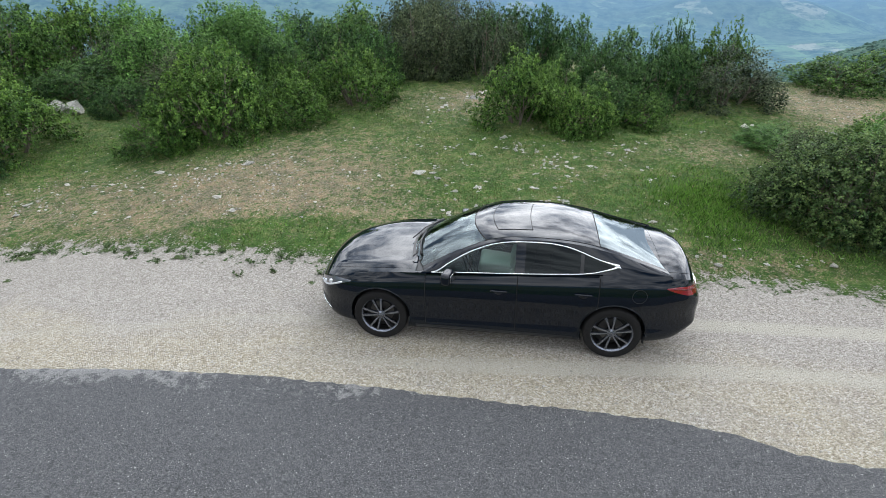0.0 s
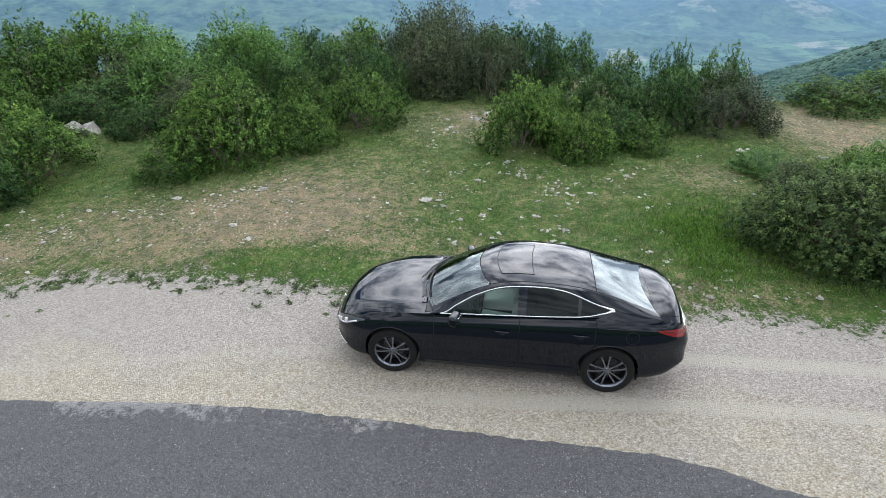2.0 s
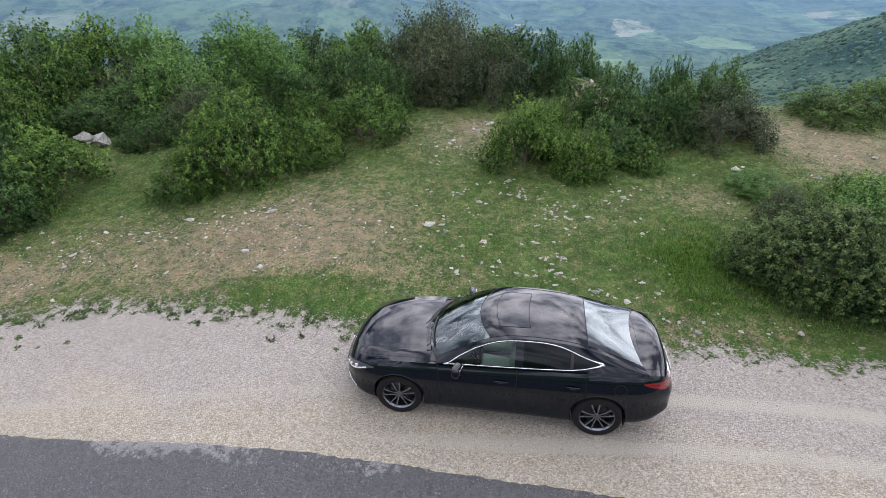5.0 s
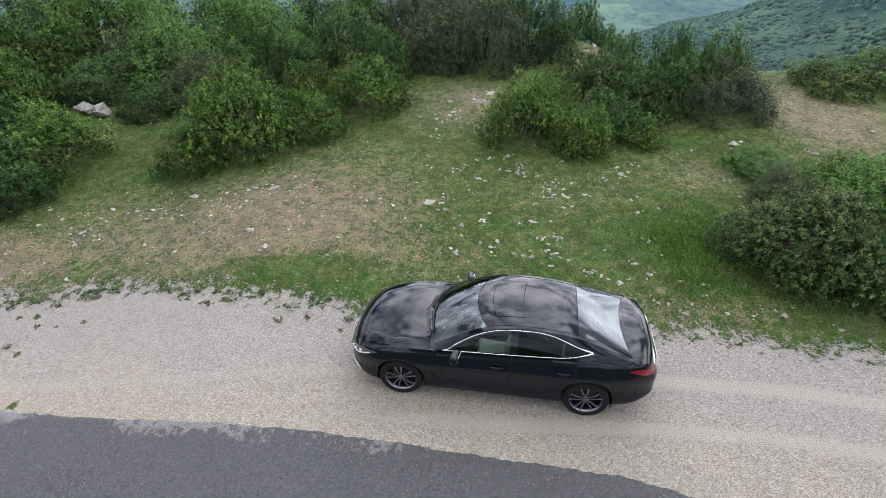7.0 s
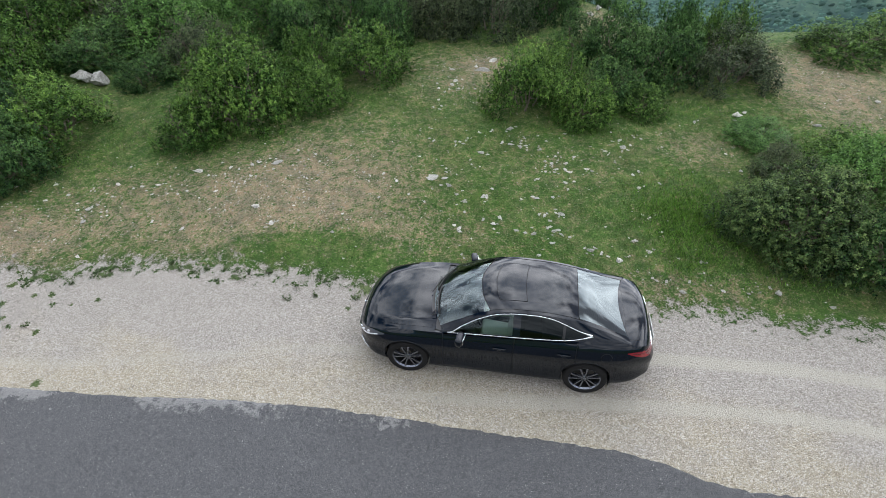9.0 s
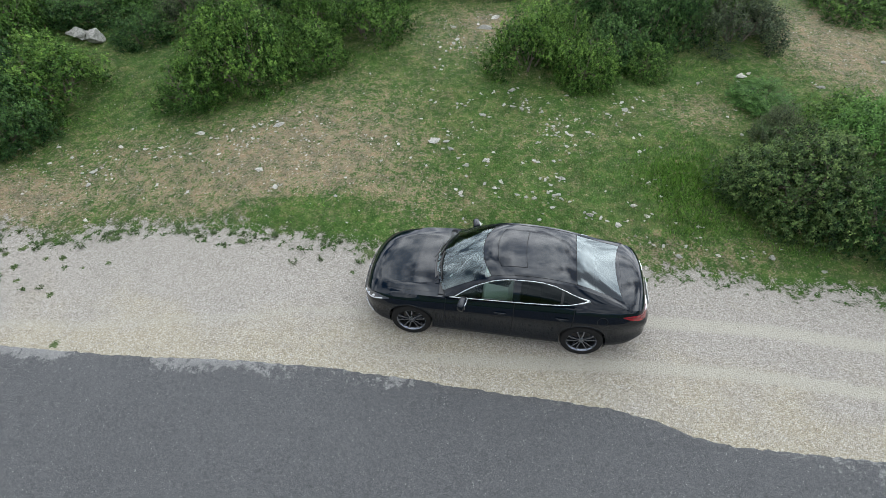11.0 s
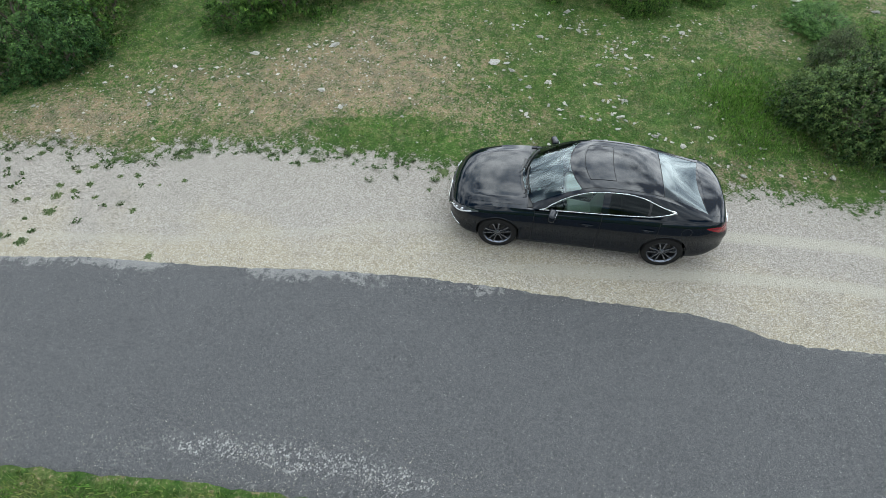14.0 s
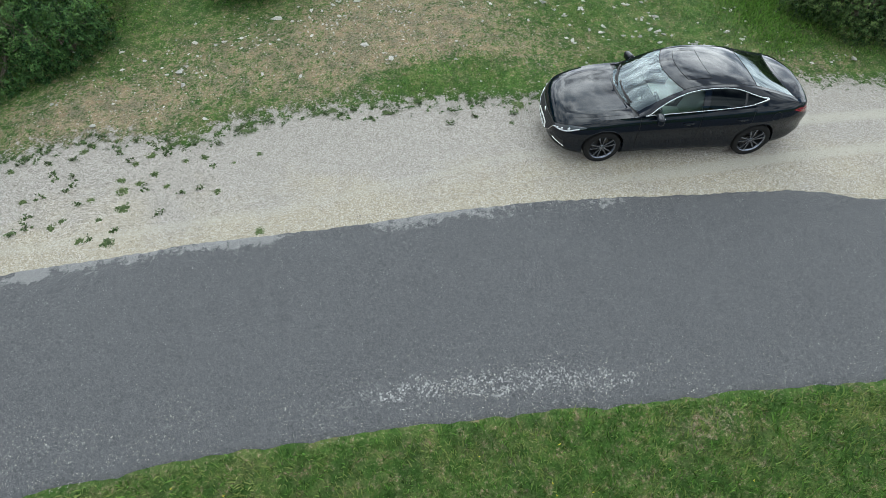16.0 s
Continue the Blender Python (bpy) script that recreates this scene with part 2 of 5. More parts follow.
def limestone_material():
    k = Mat("limestone", 0.9, spec=0.2)
    f, g = k.noise(9, 6, 0.65), k.noise(45, 5, 0.7)
    c = k.ramp(f, (0.32, (0.17, 0.165, 0.15)), (0.42, (0.44, 0.435, 0.41)), (0.58, (0.70, 0.69, 0.65)))
    c = k.mix(k.ramp(k.noise(17, 4), (0.60, 0.0), (0.70, 0.6)), c, (0.20, 0.195, 0.17))
    c = k.mix(1.0, c, k.ramp(k.each(), (0, (0.55, 0.55, 0.53)), (1, (1.05, 1.03, 0.99))), "MULTIPLY")
    k.colour(c)
    return k.bump(k.math("ADD", f, k.math("MULTIPLY", g, 0.5)), 0.03).m


def pebble_material(name, lo, hi):
    k = Mat(name, 0.9, spec=0.2)
    k.colour(k.ramp(k.island(), (0, lo), (1, hi)))
    return k.bump(k.noise(150, 3), 0.002).m


def valley_material():
    """The far country: woods, meadows and ploughed fields, with distance haze painted in."""
    k = Mat("hazed_country", 1.0, spec=0.0)
    at = k.coords()
    # field borders wander
    sway = k.t.nodes.new("ShaderNodeTexNoise")
    k.t.links.new(at, sway.inputs["Vector"])
    sway.inputs["Scale"].default_value, sway.inputs["Detail"].default_value = 0.009, 3.0
    push = k.t.nodes.new("ShaderNodeVectorMath")
    push.operation = "MULTIPLY_ADD"
    k.t.links.new(sway.outputs["Color"], push.inputs[0])
    push.inputs[1].default_value = (70, 110, 0)
    flat = k.t.nodes.new("ShaderNodeVectorMath")
    flat.operation = "MULTIPLY"
    k.t.links.new(at, flat.inputs[0])
    flat.inputs[1].default_value = (1.0, 0.5, 0.0)
    k.t.links.new(flat.outputs[0], push.inputs[2])
    plot = k.split(k.cells(0.0095, "F1", "Color", at=push.outputs[0]))
    trees = k.noise(0.026, 6, 0.78, at=k.coords((1.0, 0.55, 1.0)))
    stands = k.noise(0.009, 6, 0.68)
    wood = k.ramp(trees, (0.36, (0.006, 0.024, 0.022)), (0.48, (0.034, 0.072, 0.050)), (0.62, (0.100, 0.160, 0.090)))
    wood = k.mix(k.ramp(stands, (0.42, 0.0), (0.66, 0.7)), wood, (0.105, 0.155, 0.095))
    field = k.ramp(plot[1], (0.0, (0.11, 0.19, 0.09)), (0.5, (0.13, 0.22, 0.11)), (0.8, (0.17, 0.25, 0.13)), (0.95, (0.30, 0.30, 0.23)))
    field = k.mix(k.ramp(trees, (0.40, 0.75), (0.50, 0.0)), field, (0.035, 0.075, 0.05))
    clear = k.math("MULTIPLY", k.ramp(plot[0], (0.62, 0.0), (0.70, 1.0)), k.ramp(k.noise(0.006, 6, 0.7), (0.42, 0.0), (0.52, 1.0)))
    land = k.mix(k.math("MULTIPLY", clear, k.attr("far_mix")), wood, field)
    # haze painted into the base colour: the farther the land, the bluer
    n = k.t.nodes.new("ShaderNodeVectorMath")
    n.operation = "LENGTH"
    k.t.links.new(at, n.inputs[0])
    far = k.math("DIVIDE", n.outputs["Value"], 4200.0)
    painted_haze = k.ramp(far, (0.12, 0.10), (0.24, 0.24), (0.38, 0.40), (0.65, 0.60), (1.0, 0.86))
    k.colour(k.mix(painted_haze, land, (0.135, 0.235, 0.345)))
    return k.m


GROUND = ground_material()
ASPHALT = asphalt_material()
BARK = bark_material()
LIMESTONE = limestone_material()
GRIT = pebble_material("gravel_stones", (0.22, 0.20, 0.165), (0.54, 0.515, 0.47))
CHIPS = pebble_material("field_stones", (0.20, 0.185, 0.15), (0.50, 0.48, 0.43))
LEAF_BOX = leaf_material("box_leaves", (0.014, 0.042, 0.008), (0.047, 0.116, 0.022), (0.20, 0.35, 0.07))
LEAF_OAK = leaf_material("oak_leaves", (0.011, 0.034, 0.011), (0.032, 0.088, 0.026), (0.15, 0.28, 0.08))
LEAF_SCRUB = leaf_material("scrub_oak_leaves", (0.009, 0.025, 0.008), (0.034, 0.076, 0.024), (0.20, 0.29, 0.095))
LEAF_LIGHT = leaf_material("young_leaves", (0.034, 0.092, 0.022), (0.085, 0.190, 0.044), (0.18, 0.34, 0.085))
LEAF_GREY = leaf_material("grey_leaves", (0.028, 0.044, 0.025), (0.072, 0.102, 0.052), (0.16, 0.20, 0.10))
LEAF_DEEP = leaf_material("deep_leaves", (0.017, 0.050, 0.018), (0.050, 0.118, 0.036), (0.14, 0.28, 0.07))
BLADE = leaf_material("grass_blades", (0.036, 0.074, 0.013), (0.080, 0.140, 0.030), (0.20, 0.22, 0.09), 0.6)
BLADE_LUSH = leaf_material("lush_blades", (0.050, 0.120, 0.020), (0.100, 0.205, 0.040), (0.24, 0.28, 0.095), 0.6)
BLADE_SHELTER = leaf_material("sheltered_blades", (0.056, 0.140, 0.020), (0.110, 0.235, 0.040), (0.19, 0.30, 0.08), 0.6)
FLOWER = plain("yellow_petals", (0.62, 0.50, 0.04), 0.6, grain=0.2)
WEED_LEAF = leaf_material("weed_leaves", (0.060, 0.100, 0.038), (0.105, 0.155, 0.064), (0.16, 0.20, 0.095), 0.7)
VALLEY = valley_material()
# wood across the valley: its haze is tinted into these pale, bluish greens
HAZED_HILL_WOOD = leaf_material("hill_wood", (0.058, 0.118, 0.106), (0.066, 0.130, 0.112), (0.082, 0.150, 0.115), 0.9)

# ---- helpers for meshes ----
rng = np.random.default_rng(7)


def part(name, bm, material, parent=None, label="", smooth=True):
    """Link a bmesh as one mesh object under a thing or a part."""
    me = bpy.data.meshes.new(name)
    bm.to_mesh(me)
    bm.free()
    if smooth:
        me.polygons.foreach_set("use_smooth", np.ones(len(me.polygons), bool))
    for m in material if isinstance(material, (list, tuple)) else [material]:
        me.materials.append(m)
    ob = new(name, me)
    if parent is not None:
        ob.parent = parent
    return tagged(ob, label)


def raw(name, verts, faces, material, smooth=False):
    """A mesh from numpy arrays of points and of triangles or quads."""
    verts, faces = np.asarray(verts, np.float32), np.asarray(faces, np.int32)
    me = bpy.data.meshes.new(name)
    me.vertices.add(len(verts))
    me.vertices.foreach_set("co", verts.ravel())
    k = faces.shape[1]
    me.loops.add(faces.size)
    me.loops.foreach_set("vertex_index", faces.ravel())
    me.polygons.add(len(faces))
    me.polygons.foreach_set("loop_start", np.arange(0, faces.size, k, dtype=np.int32))
    me.polygons.foreach_set("use_smooth", np.full(len(faces), smooth))
    me.update(calc_edges=True)
    me.materials.append(material)
    return me


def float_attr(me, name, values):
    a = me.attributes.new(name, "FLOAT", "POINT")
    a.data.foreach_set("value", np.asarray(values, np.float32))


def colour_attr(me, name, rgb):
    a = me.color_attributes.new(name, "FLOAT_COLOR", "POINT")
    a.data.foreach_set("color", np.concatenate([rgb, np.ones((len(rgb), 1))], 1).astype(np.float32).ravel())


def step(a, b, v):
    u = np.clip((v - a) / (b - a), 0, 1)
    return u * u * (3 - 2 * u)


def fuzz(x, y, scale, seed=0.0, octaves=3):
    """Smooth noise of about -1 to 1 over the plan, from rotated waves."""
    out, amp, tot = 0.0, 1.0, 0.0
    for o in range(octaves):
        for j in range(4):
            a = 1.7 * j + 2.4 * o + seed
            out = out + amp * np.sin((x * math.cos(a) + y * math.sin(a)) / scale * (1 + 0.37 * j) + 5.1 * j + seed * 3.3 + 1.9 * np.sin((x * math.sin(a) - y * math.cos(a)) / scale * 0.6 + j))
        tot += amp * 2.2
        amp, scale = amp * 0.55, scale * 0.47
    return out / tot


# ---- the lie of the land ----
def rim_far(x):
    """Far rim of the road (towards the parked car)."""
    return np.interp(x, [-40, -14, -11, -8.3, -6.1, -4.1, -2.1, -0.5, 0.75, 1.6, 2.5, 3.1, 3.6, 4.2, 6.3, 9, 40],
                     [-6.0, 4.9, 5.5, 5.42, 5.14, 5.0, 4.82, 4.58, 4.38, 4.28, 4.13, 3.97, 3.72, 3.56, 3.38, 3.1, -2.0])


def rim_near(x):
    """Near rim of the road."""
    return np.interp(x, [-40, -14, -10, -8.6, -6.9, -5.3, -3.8, -2.2, -0.6, 0.4, 2.2, 9, 40], [-10.0, 1.2, 1.68, 1.7, 1.55, 1.4, 1.23, 1.04, 0.85, 0.73, 0.48, -0.5, -6.0])


def rim_grass(x):
    """Where the gravel verge gives way to grass."""
    return np.interp(x, [-40, -16, -12, -10.4, -9.5, -8.6, -7.7, -6.7, -5.4, -4.4, -3.5, -2.4, -1.8, 0.5, 3.0, 3.8, 4.6, 5.2, 6.2, 7.1, 8, 14, 40],
                     [-1.0, 7.6, 8.35, 8.62, 8.45, 8.02, 8.25, 8.38, 8.28, 8.12, 7.92, 7.78, 7.62, 7.30, 7.05, 6.98, 7.08, 6.80, 6.62, 6.58, 6.35, 4.6, 1.0])


def height(x, y):
    x, y = np.asarray(x, float), np.asarray(y, float)
    z = 0.095 * np.minimum(0, np.maximum(y, -4) - 5.0) - 0.16 * np.maximum(0, -4 - np.maximum(y, -60))
    left = np.clip(-x, 0, 9)
    z = z - 0.0049 * left ** 2 - 0.03 * np.maximum(0, np.minimum(-x, 60) - 16)
    z = z + 0.11 * (np.clip(y, 7, 15) - 7) + 0.06 * (np.clip(y, 15, 24) - 15)
    brow = 24.5 - 6.0 * step(3.5, 9.0, x) + 3 * step(-6, -16, x)
    off = np.maximum(0, y - brow)
    z = z - 0.5 * off ** 1.6 / (off ** 0.6 + 3.0) * 1.1
    z = z + 0.035 * fuzz(x, y, 1.6, 1.0) * step(7.5, 10, y) + 0.012 * fuzz(x, y, 0.5, 2.0) * step(6.5, 8.5, y)
    return z


def spot(x, y, cx, cy, sx, sy):
    """A soft patch on the plan, 1 at its middle."""
    return step(1.0, 0.12, np.hypot((x - cx) / sx, (y - cy) / sy))


def zones(x, y):
    """How much gravel, bare earth and road dust there is, and how far wheels have packed the verge."""
    verge = 0.5 + (rim_grass(x) + 0.14 * fuzz(x, y, 0.35, 4.0) - y) * 0.55
    verge = np.where(y < rim_near(x) + 0.3, 0.0, verge)
    bare = (0.72 * spot(x, y, -6.2, 9.8, 6.6, 3.4) + 0.66 * spot(x, y, -2.9, 11.2, 4.0, 4.0) + 0.35 * spot(x, y, -0.4, 9.0, 2.8, 1.3)
            + 0.6 * spot(x, y, 0.4, 16.4, 3.2, 3.4) + 0.5 * spot(x, y, 6.2, 12.3, 2.0, 1.5) + 0.95 * spot(x, y, 11.4, 15.6, 3.6, 4.8)
            + 0.5 * spot(x, y, 4.6, 7.5, 3.0, 1.0) + 0.9 * spot(x, y, 5.4, 20.6, 1.4, 3.0) + 0.75 * spot(x, y, -10.6, 9.0, 3.2, 1.9)
            + 0.22 * spot(x, y, 2.8, 11.4, 3.2, 1.8) + 0.7 * spot(x, y, 1.1, 17.0, 1.0, 1.2) + 0.6 * spot(x, y, -0.9, 0.55, 0.7, 0.35))
    bare = bare - 0.8 * spot(x, y, -3.1, 8.6, 2.4, 1.1) - 0.6 * spot(x, y, 5.2, 9.6, 2.0, 2.4) - 0.25 * spot(x, y, -7.8, 8.7, 2.0, 0.8)
    near = 1.0 - step(0.0, 2.2, y - rim_far(x) + 0.5 * fuzz(x, y, 1.1, 8.0))
    line_1 = np.interp(x, [-9, -6.3, -4.3, -2.7, -1.6, 1.2, 3.4, 4.7, 5.7, 7.2, 12], [5.95, 5.75, 5.85, 5.98, 5.95, 5.9, 5.79, 5.69, 5.58, 5.28, 4.4])
    line_2 = np.interp(x, [-4.0, -2, -0.2, 1.2, 2.6, 4.5, 5.8, 6.8, 12], [5.3, 5.1, 4.96, 4.9, 4.87, 4.75, 4.57, 4.38, 3.5])
    track = np.maximum(step(0.26, 0.04, np.abs(y - line_1)) * (0.55 + 0.45 * step(1.0, 3.5, x)), step(0.22, 0.04, np.abs(y - line_2)) * step(-3.5, 1.5, x))
    return np.clip(verge, 0, 1), np.clip(bare, 0, 1), near, track


def axis(lo, hi, pitch, reach, growth=1.16):
    """Grid lines that are even between lo and hi and spread out beyond."""
    line, d = list(np.arange(lo, hi + pitch / 2, pitch)), pitch
    while line[-1] < reach:
        d *= growth
        line.append(line[-1] + d)
    d = pitch
    while line[0] > -reach:
        d *= growth
        line.insert(0, line[0] - d)
    return np.array(line)


def sheet(xs, ys):
    gx, gy = np.meshgrid(xs, ys)
    nx, ny = len(xs), len(ys)
    i = np.arange(nx * ny).reshape(ny, nx)
    quads = np.stack([i[:-1, :-1], i[:-1, 1:], i[1:, 1:], i[1:, :-1]], -1).reshape(-1, 4)
    return gx.ravel(), gy.ravel(), quads


gx, gy, quads = sheet(axis(-13, 12, 0.11, 420), axis(-2, 19, 0.11, 420))
gz = height(gx, gy)
gz = gz - 0.05 * np.minimum(step(0.0, 0.3, rim_far(gx) - gy), step(0.0, 0.3, gy - rim_near(gx)))
me = raw("ground", np.stack([gx, gy, gz], 1), quads, GROUND, True)
verge, bare, near, track = zones(gx, gy)
colour_attr(me, "zone", np.stack([verge, bare, near], 1))
float_attr(me, "off_road", gy - rim_far(gx))
float_attr(me, "track", track)
tagged(new("ground", me), "stony grass hilltop with a pale gravel verge", "ground", kind="structure")

# the road: a sheet of asphalt with ragged rims, proud of the gravel
us, vs = axis(-14, 9, 0.05, 40, 1.2), np.linspace(0, 1, 41)
us = us[(us > -38) & (us < 38)]
rx, rv, rq = sheet(us, vs)
rag_f = 0.03 + 0.025 * fuzz(rx, rx * 0 + 1, 0.8, 3.0) + 0.008 * fuzz(rx, rx * 0 + 5, 0.17, 5.0, 2) + 0.012 * fuzz(rx, rx * 0, 0.045, 5.0, 1)
rag_n = 0.06 * fuzz(rx, rx * 0 + 7, 0.7, 6.0) + 0.03 * fuzz(rx, rx * 0 + 3, 0.14, 9.0, 2)
lo, hi = rim_near(rx) + rag_n, rim_far(rx) + rag_f
ry = lo + (hi - lo) * rv
rz = height(rx, ry) + 0.012 - 0.05 * ((rv < 1e-6) | (rv > 1 - 1e-6))
me = raw("road", np.stack([rx, ry, rz], 1), rq, ASPHALT, True)
worn = np.interp(rx, [-14, -9.5, -8.5, -6.5, -5, -1, 0.6, 1.6, 3.6, 4.7, 5.5, 7], [0.75, 0.85, 1.0, 0.9, 0.8, 0.85, 0.6, 0.28, 0.1, 0.25, 0.8, 0.8])
dust = np.maximum(worn * (0.85 * step(0.55, 0.0, hi - ry) + 0.55 * step(0.75, 0.1, hi - ry) * step(0.0, 0.7, fuzz(rx, ry * 2.2, 0.5, 14.0)) * step(-4.0, -7.0, rx)) * (0.75 + 0.8 * fuzz(rx, ry, 0.5, 12.0)), 0.22 * step(0.35, 0.0, ry - lo))
grit = 0.45 * step(0.20, 0.04, np.abs(ry - lo - 0.52 + 0.10 * fuzz(rx, ry, 1.2, 2.2))) * step(-6.2, -5.0, rx) * step(-1.4, -2.6, rx) + 0.85 * step(0.42, 0.1, np.abs(ry - lo - 0.6 + 0.12 * fuzz(rx, ry, 1.2, 2.2))) * np.interp(rx, [-14, -10.5, -9, -7.5, -6, -4, -2, -0.5, 1, 3], [0.5, 0.45, 0.3, 0.2, 0.45, 0.6, 0.5, 0.35, 0.2, 0.15]) + 0.18 * step(0.5, 0, ry - lo)
colour_attr(me, "zone", np.clip(np.stack([dust, grit, rv], 1), 0, 1))
tagged(new("road", me), "narrow grey asphalt country road with crumbling edges", "road", kind="structure")

# ---- the valley and the hills across it ----
rr, aa = np.geomspace(95, 4700, 110), np.radians(np.linspace(-180, 180, 361))
ga, gr, vq = sheet(aa, rr)
vx, vy, deg = gr * np.sin(ga), gr * np.cos(ga), np.degrees(ga)
vz = -180 + 30 * fuzz(vx, vy, 420, 3.0) * step(500, 1500, gr) + 150 * np.abs(fuzz(vx, vy, 900, 5.0)) * step(1500, 3200, gr) + 190 * step(2600, 4500, gr)
spur = np.interp(deg, [-180, 8, 14, 20, 24, 27, 31, 37, 45, 60, 180], [-180, -180, -150, -112, -98, -84, -66, -42, -30, -60, -160])
vz = np.maximum(vz, -178 + (spur + 180) * np.exp(-((gr - 600) / 210) ** 2) + 5 * fuzz(vx, vy, 60, 1.0))
left = np.interp(deg, [-180, -60, -35, -22, -12, -3, 6, 180], [60, 60, 70, 40, 10, -60, -180, -180])
vz = np.maximum(vz, -180 + (left + 180) * np.exp(-((gr - 2300) / 800) ** 2) + 18 * fuzz(vx, vy, 220, 6.0))
back = step(95, 140, np.abs(deg))
vz = vz * (1 - back) + back * np.maximum(vz, -25 + 10 * fuzz(vx, vy, 300, 2.0) - 0.02 * gr)
vz = np.where(gr < 130, np.minimum(vz, -150), vz)
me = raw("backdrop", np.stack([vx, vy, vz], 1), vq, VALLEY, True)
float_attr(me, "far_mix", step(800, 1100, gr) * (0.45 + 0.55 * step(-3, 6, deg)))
tagged(new("backdrop", me), "wooded valley with meadows and far hills, haze painted into its colours", "valley", kind="structure")


def crowns(name, px, py, pz, size, material, squash=0.72):
    """Low, uneven tree crowns, joined."""
    g = (1 + 5 ** 0.5) / 2
    ico = np.array([(-1, g, 0), (1, g, 0), (-1, -g, 0), (1, -g, 0), (0, -1, g), (0, 1, g), (0, -1, -g), (0, 1, -g), (g, 0, -1), (g, 0, 1), (-g, 0, -1), (-g, 0, 1)]) / math.sqrt(1 + g * g)
    tri = np.array([(0, 11, 5), (0, 5, 1), (0, 1, 7), (0, 7, 10), (0, 10, 11), (1, 5, 9), (5, 11, 4), (11, 10, 2), (10, 7, 6), (7, 1, 8),
                    (3, 9, 4), (3, 4, 2), (3, 2, 6), (3, 6, 8), (3, 8, 9), (4, 9, 5), (2, 4, 11), (6, 2, 10), (8, 6, 7), (9, 8, 1)])
    n = len(px)
    a = rng.uniform(0, 6.28, n)
    v = ico[None] * rng.uniform(0.65, 1.25, (n, 12, 1)) * size[:, None, None]
    c, s = np.cos(a)[:, None], np.sin(a)[:, None]
    v = np.stack([v[..., 0] * c - v[..., 1] * s, v[..., 0] * s + v[..., 1] * c, v[..., 2] * squash], -1)
    v += np.stack([px, py, pz], -1)[:, None]
    f = tri[None] + 12 * np.arange(n)[:, None, None]
    me = raw(name, v.reshape(-1, 3), f.reshape(-1, 3), material, True)
    float_attr(me, "tip", np.repeat(rng.uniform(0, 0.8, n) ** 2, 12))
    return new(name, me)


n = 46000
ta, tr = np.radians(rng.uniform(9, 62, n)), rng.uniform(330, 800, n)
tx, ty = tr * np.sin(ta), tr * np.cos(ta)
tz = np.interp(np.degrees(ta), [8, 14, 20, 24, 27, 31, 37, 45, 60], [-180, -150, -112, -98, -84, -66, -42, -30, -60])
tz = -180 + (tz + 180) * np.exp(-((tr - 600) / 210) ** 2) + 5 * fuzz(tx, ty, 60, 1.0)
tagged(crowns("hill_wood", tx, ty, tz + 0.2, 1.5 + 1.9 * rng.uniform(0, 1, n) ** 1.5, HAZED_HILL_WOOD, 0.9), "dense green oak wood on the hillside across the valley, haze painted into its leaves", "woodland", kind="stuff")

# ---- bushes ----
def leaf_cloud(anchors, ways, tips, count, size, spread, seed):
    """Leaves round shoots: each anchor is a shoot's foot, each way its run. Every leaf is a folded, pointed blade of four points."""
    r = np.random.default_rng(seed)
    k = r.integers(0, len(anchors), count)
    s = r.uniform(0, 1, count) ** 0.55
    p = anchors[k] + ways[k] * s[:, None] + r.normal(0, spread, (count, 3)) * (1.1 - 0.45 * s)[:, None]
    run = ways[k] / np.linalg.norm(ways[k], axis=1)[:, None]
    # blades lie across the light: they face out of the crown and upward
    up = 0.5 * run + np.array([0, 0, 0.6]) + r.normal(0, 0.42, (count, 3))
    up /= np.linalg.norm(up, axis=1)[:, None]
    d = run + r.normal(0, 0.9, (count, 3))
    d -= up * np.sum(d * up, axis=1)[:, None]
    d /= np.linalg.norm(d, axis=1)[:, None]
    side = np.cross(d, up)
    ln = size * r.uniform(0.6, 1.3, count)[:, None]
    w = ln * 0.36
    v = np.stack([p, p + d * ln * 0.5 + side * w + up * w * 0.35, p + d * ln, p + d * ln * 0.5 - side * w + up * w * 0.35], 1)
    f = np.arange(count * 4).reshape(-1, 4)
    return v.reshape(-1, 3), f, np.repeat(np.clip(tips[k] * (0.9 * s ** 2 + 0.15) * r.uniform(0.6, 1.2, count), 0, 1), 4)


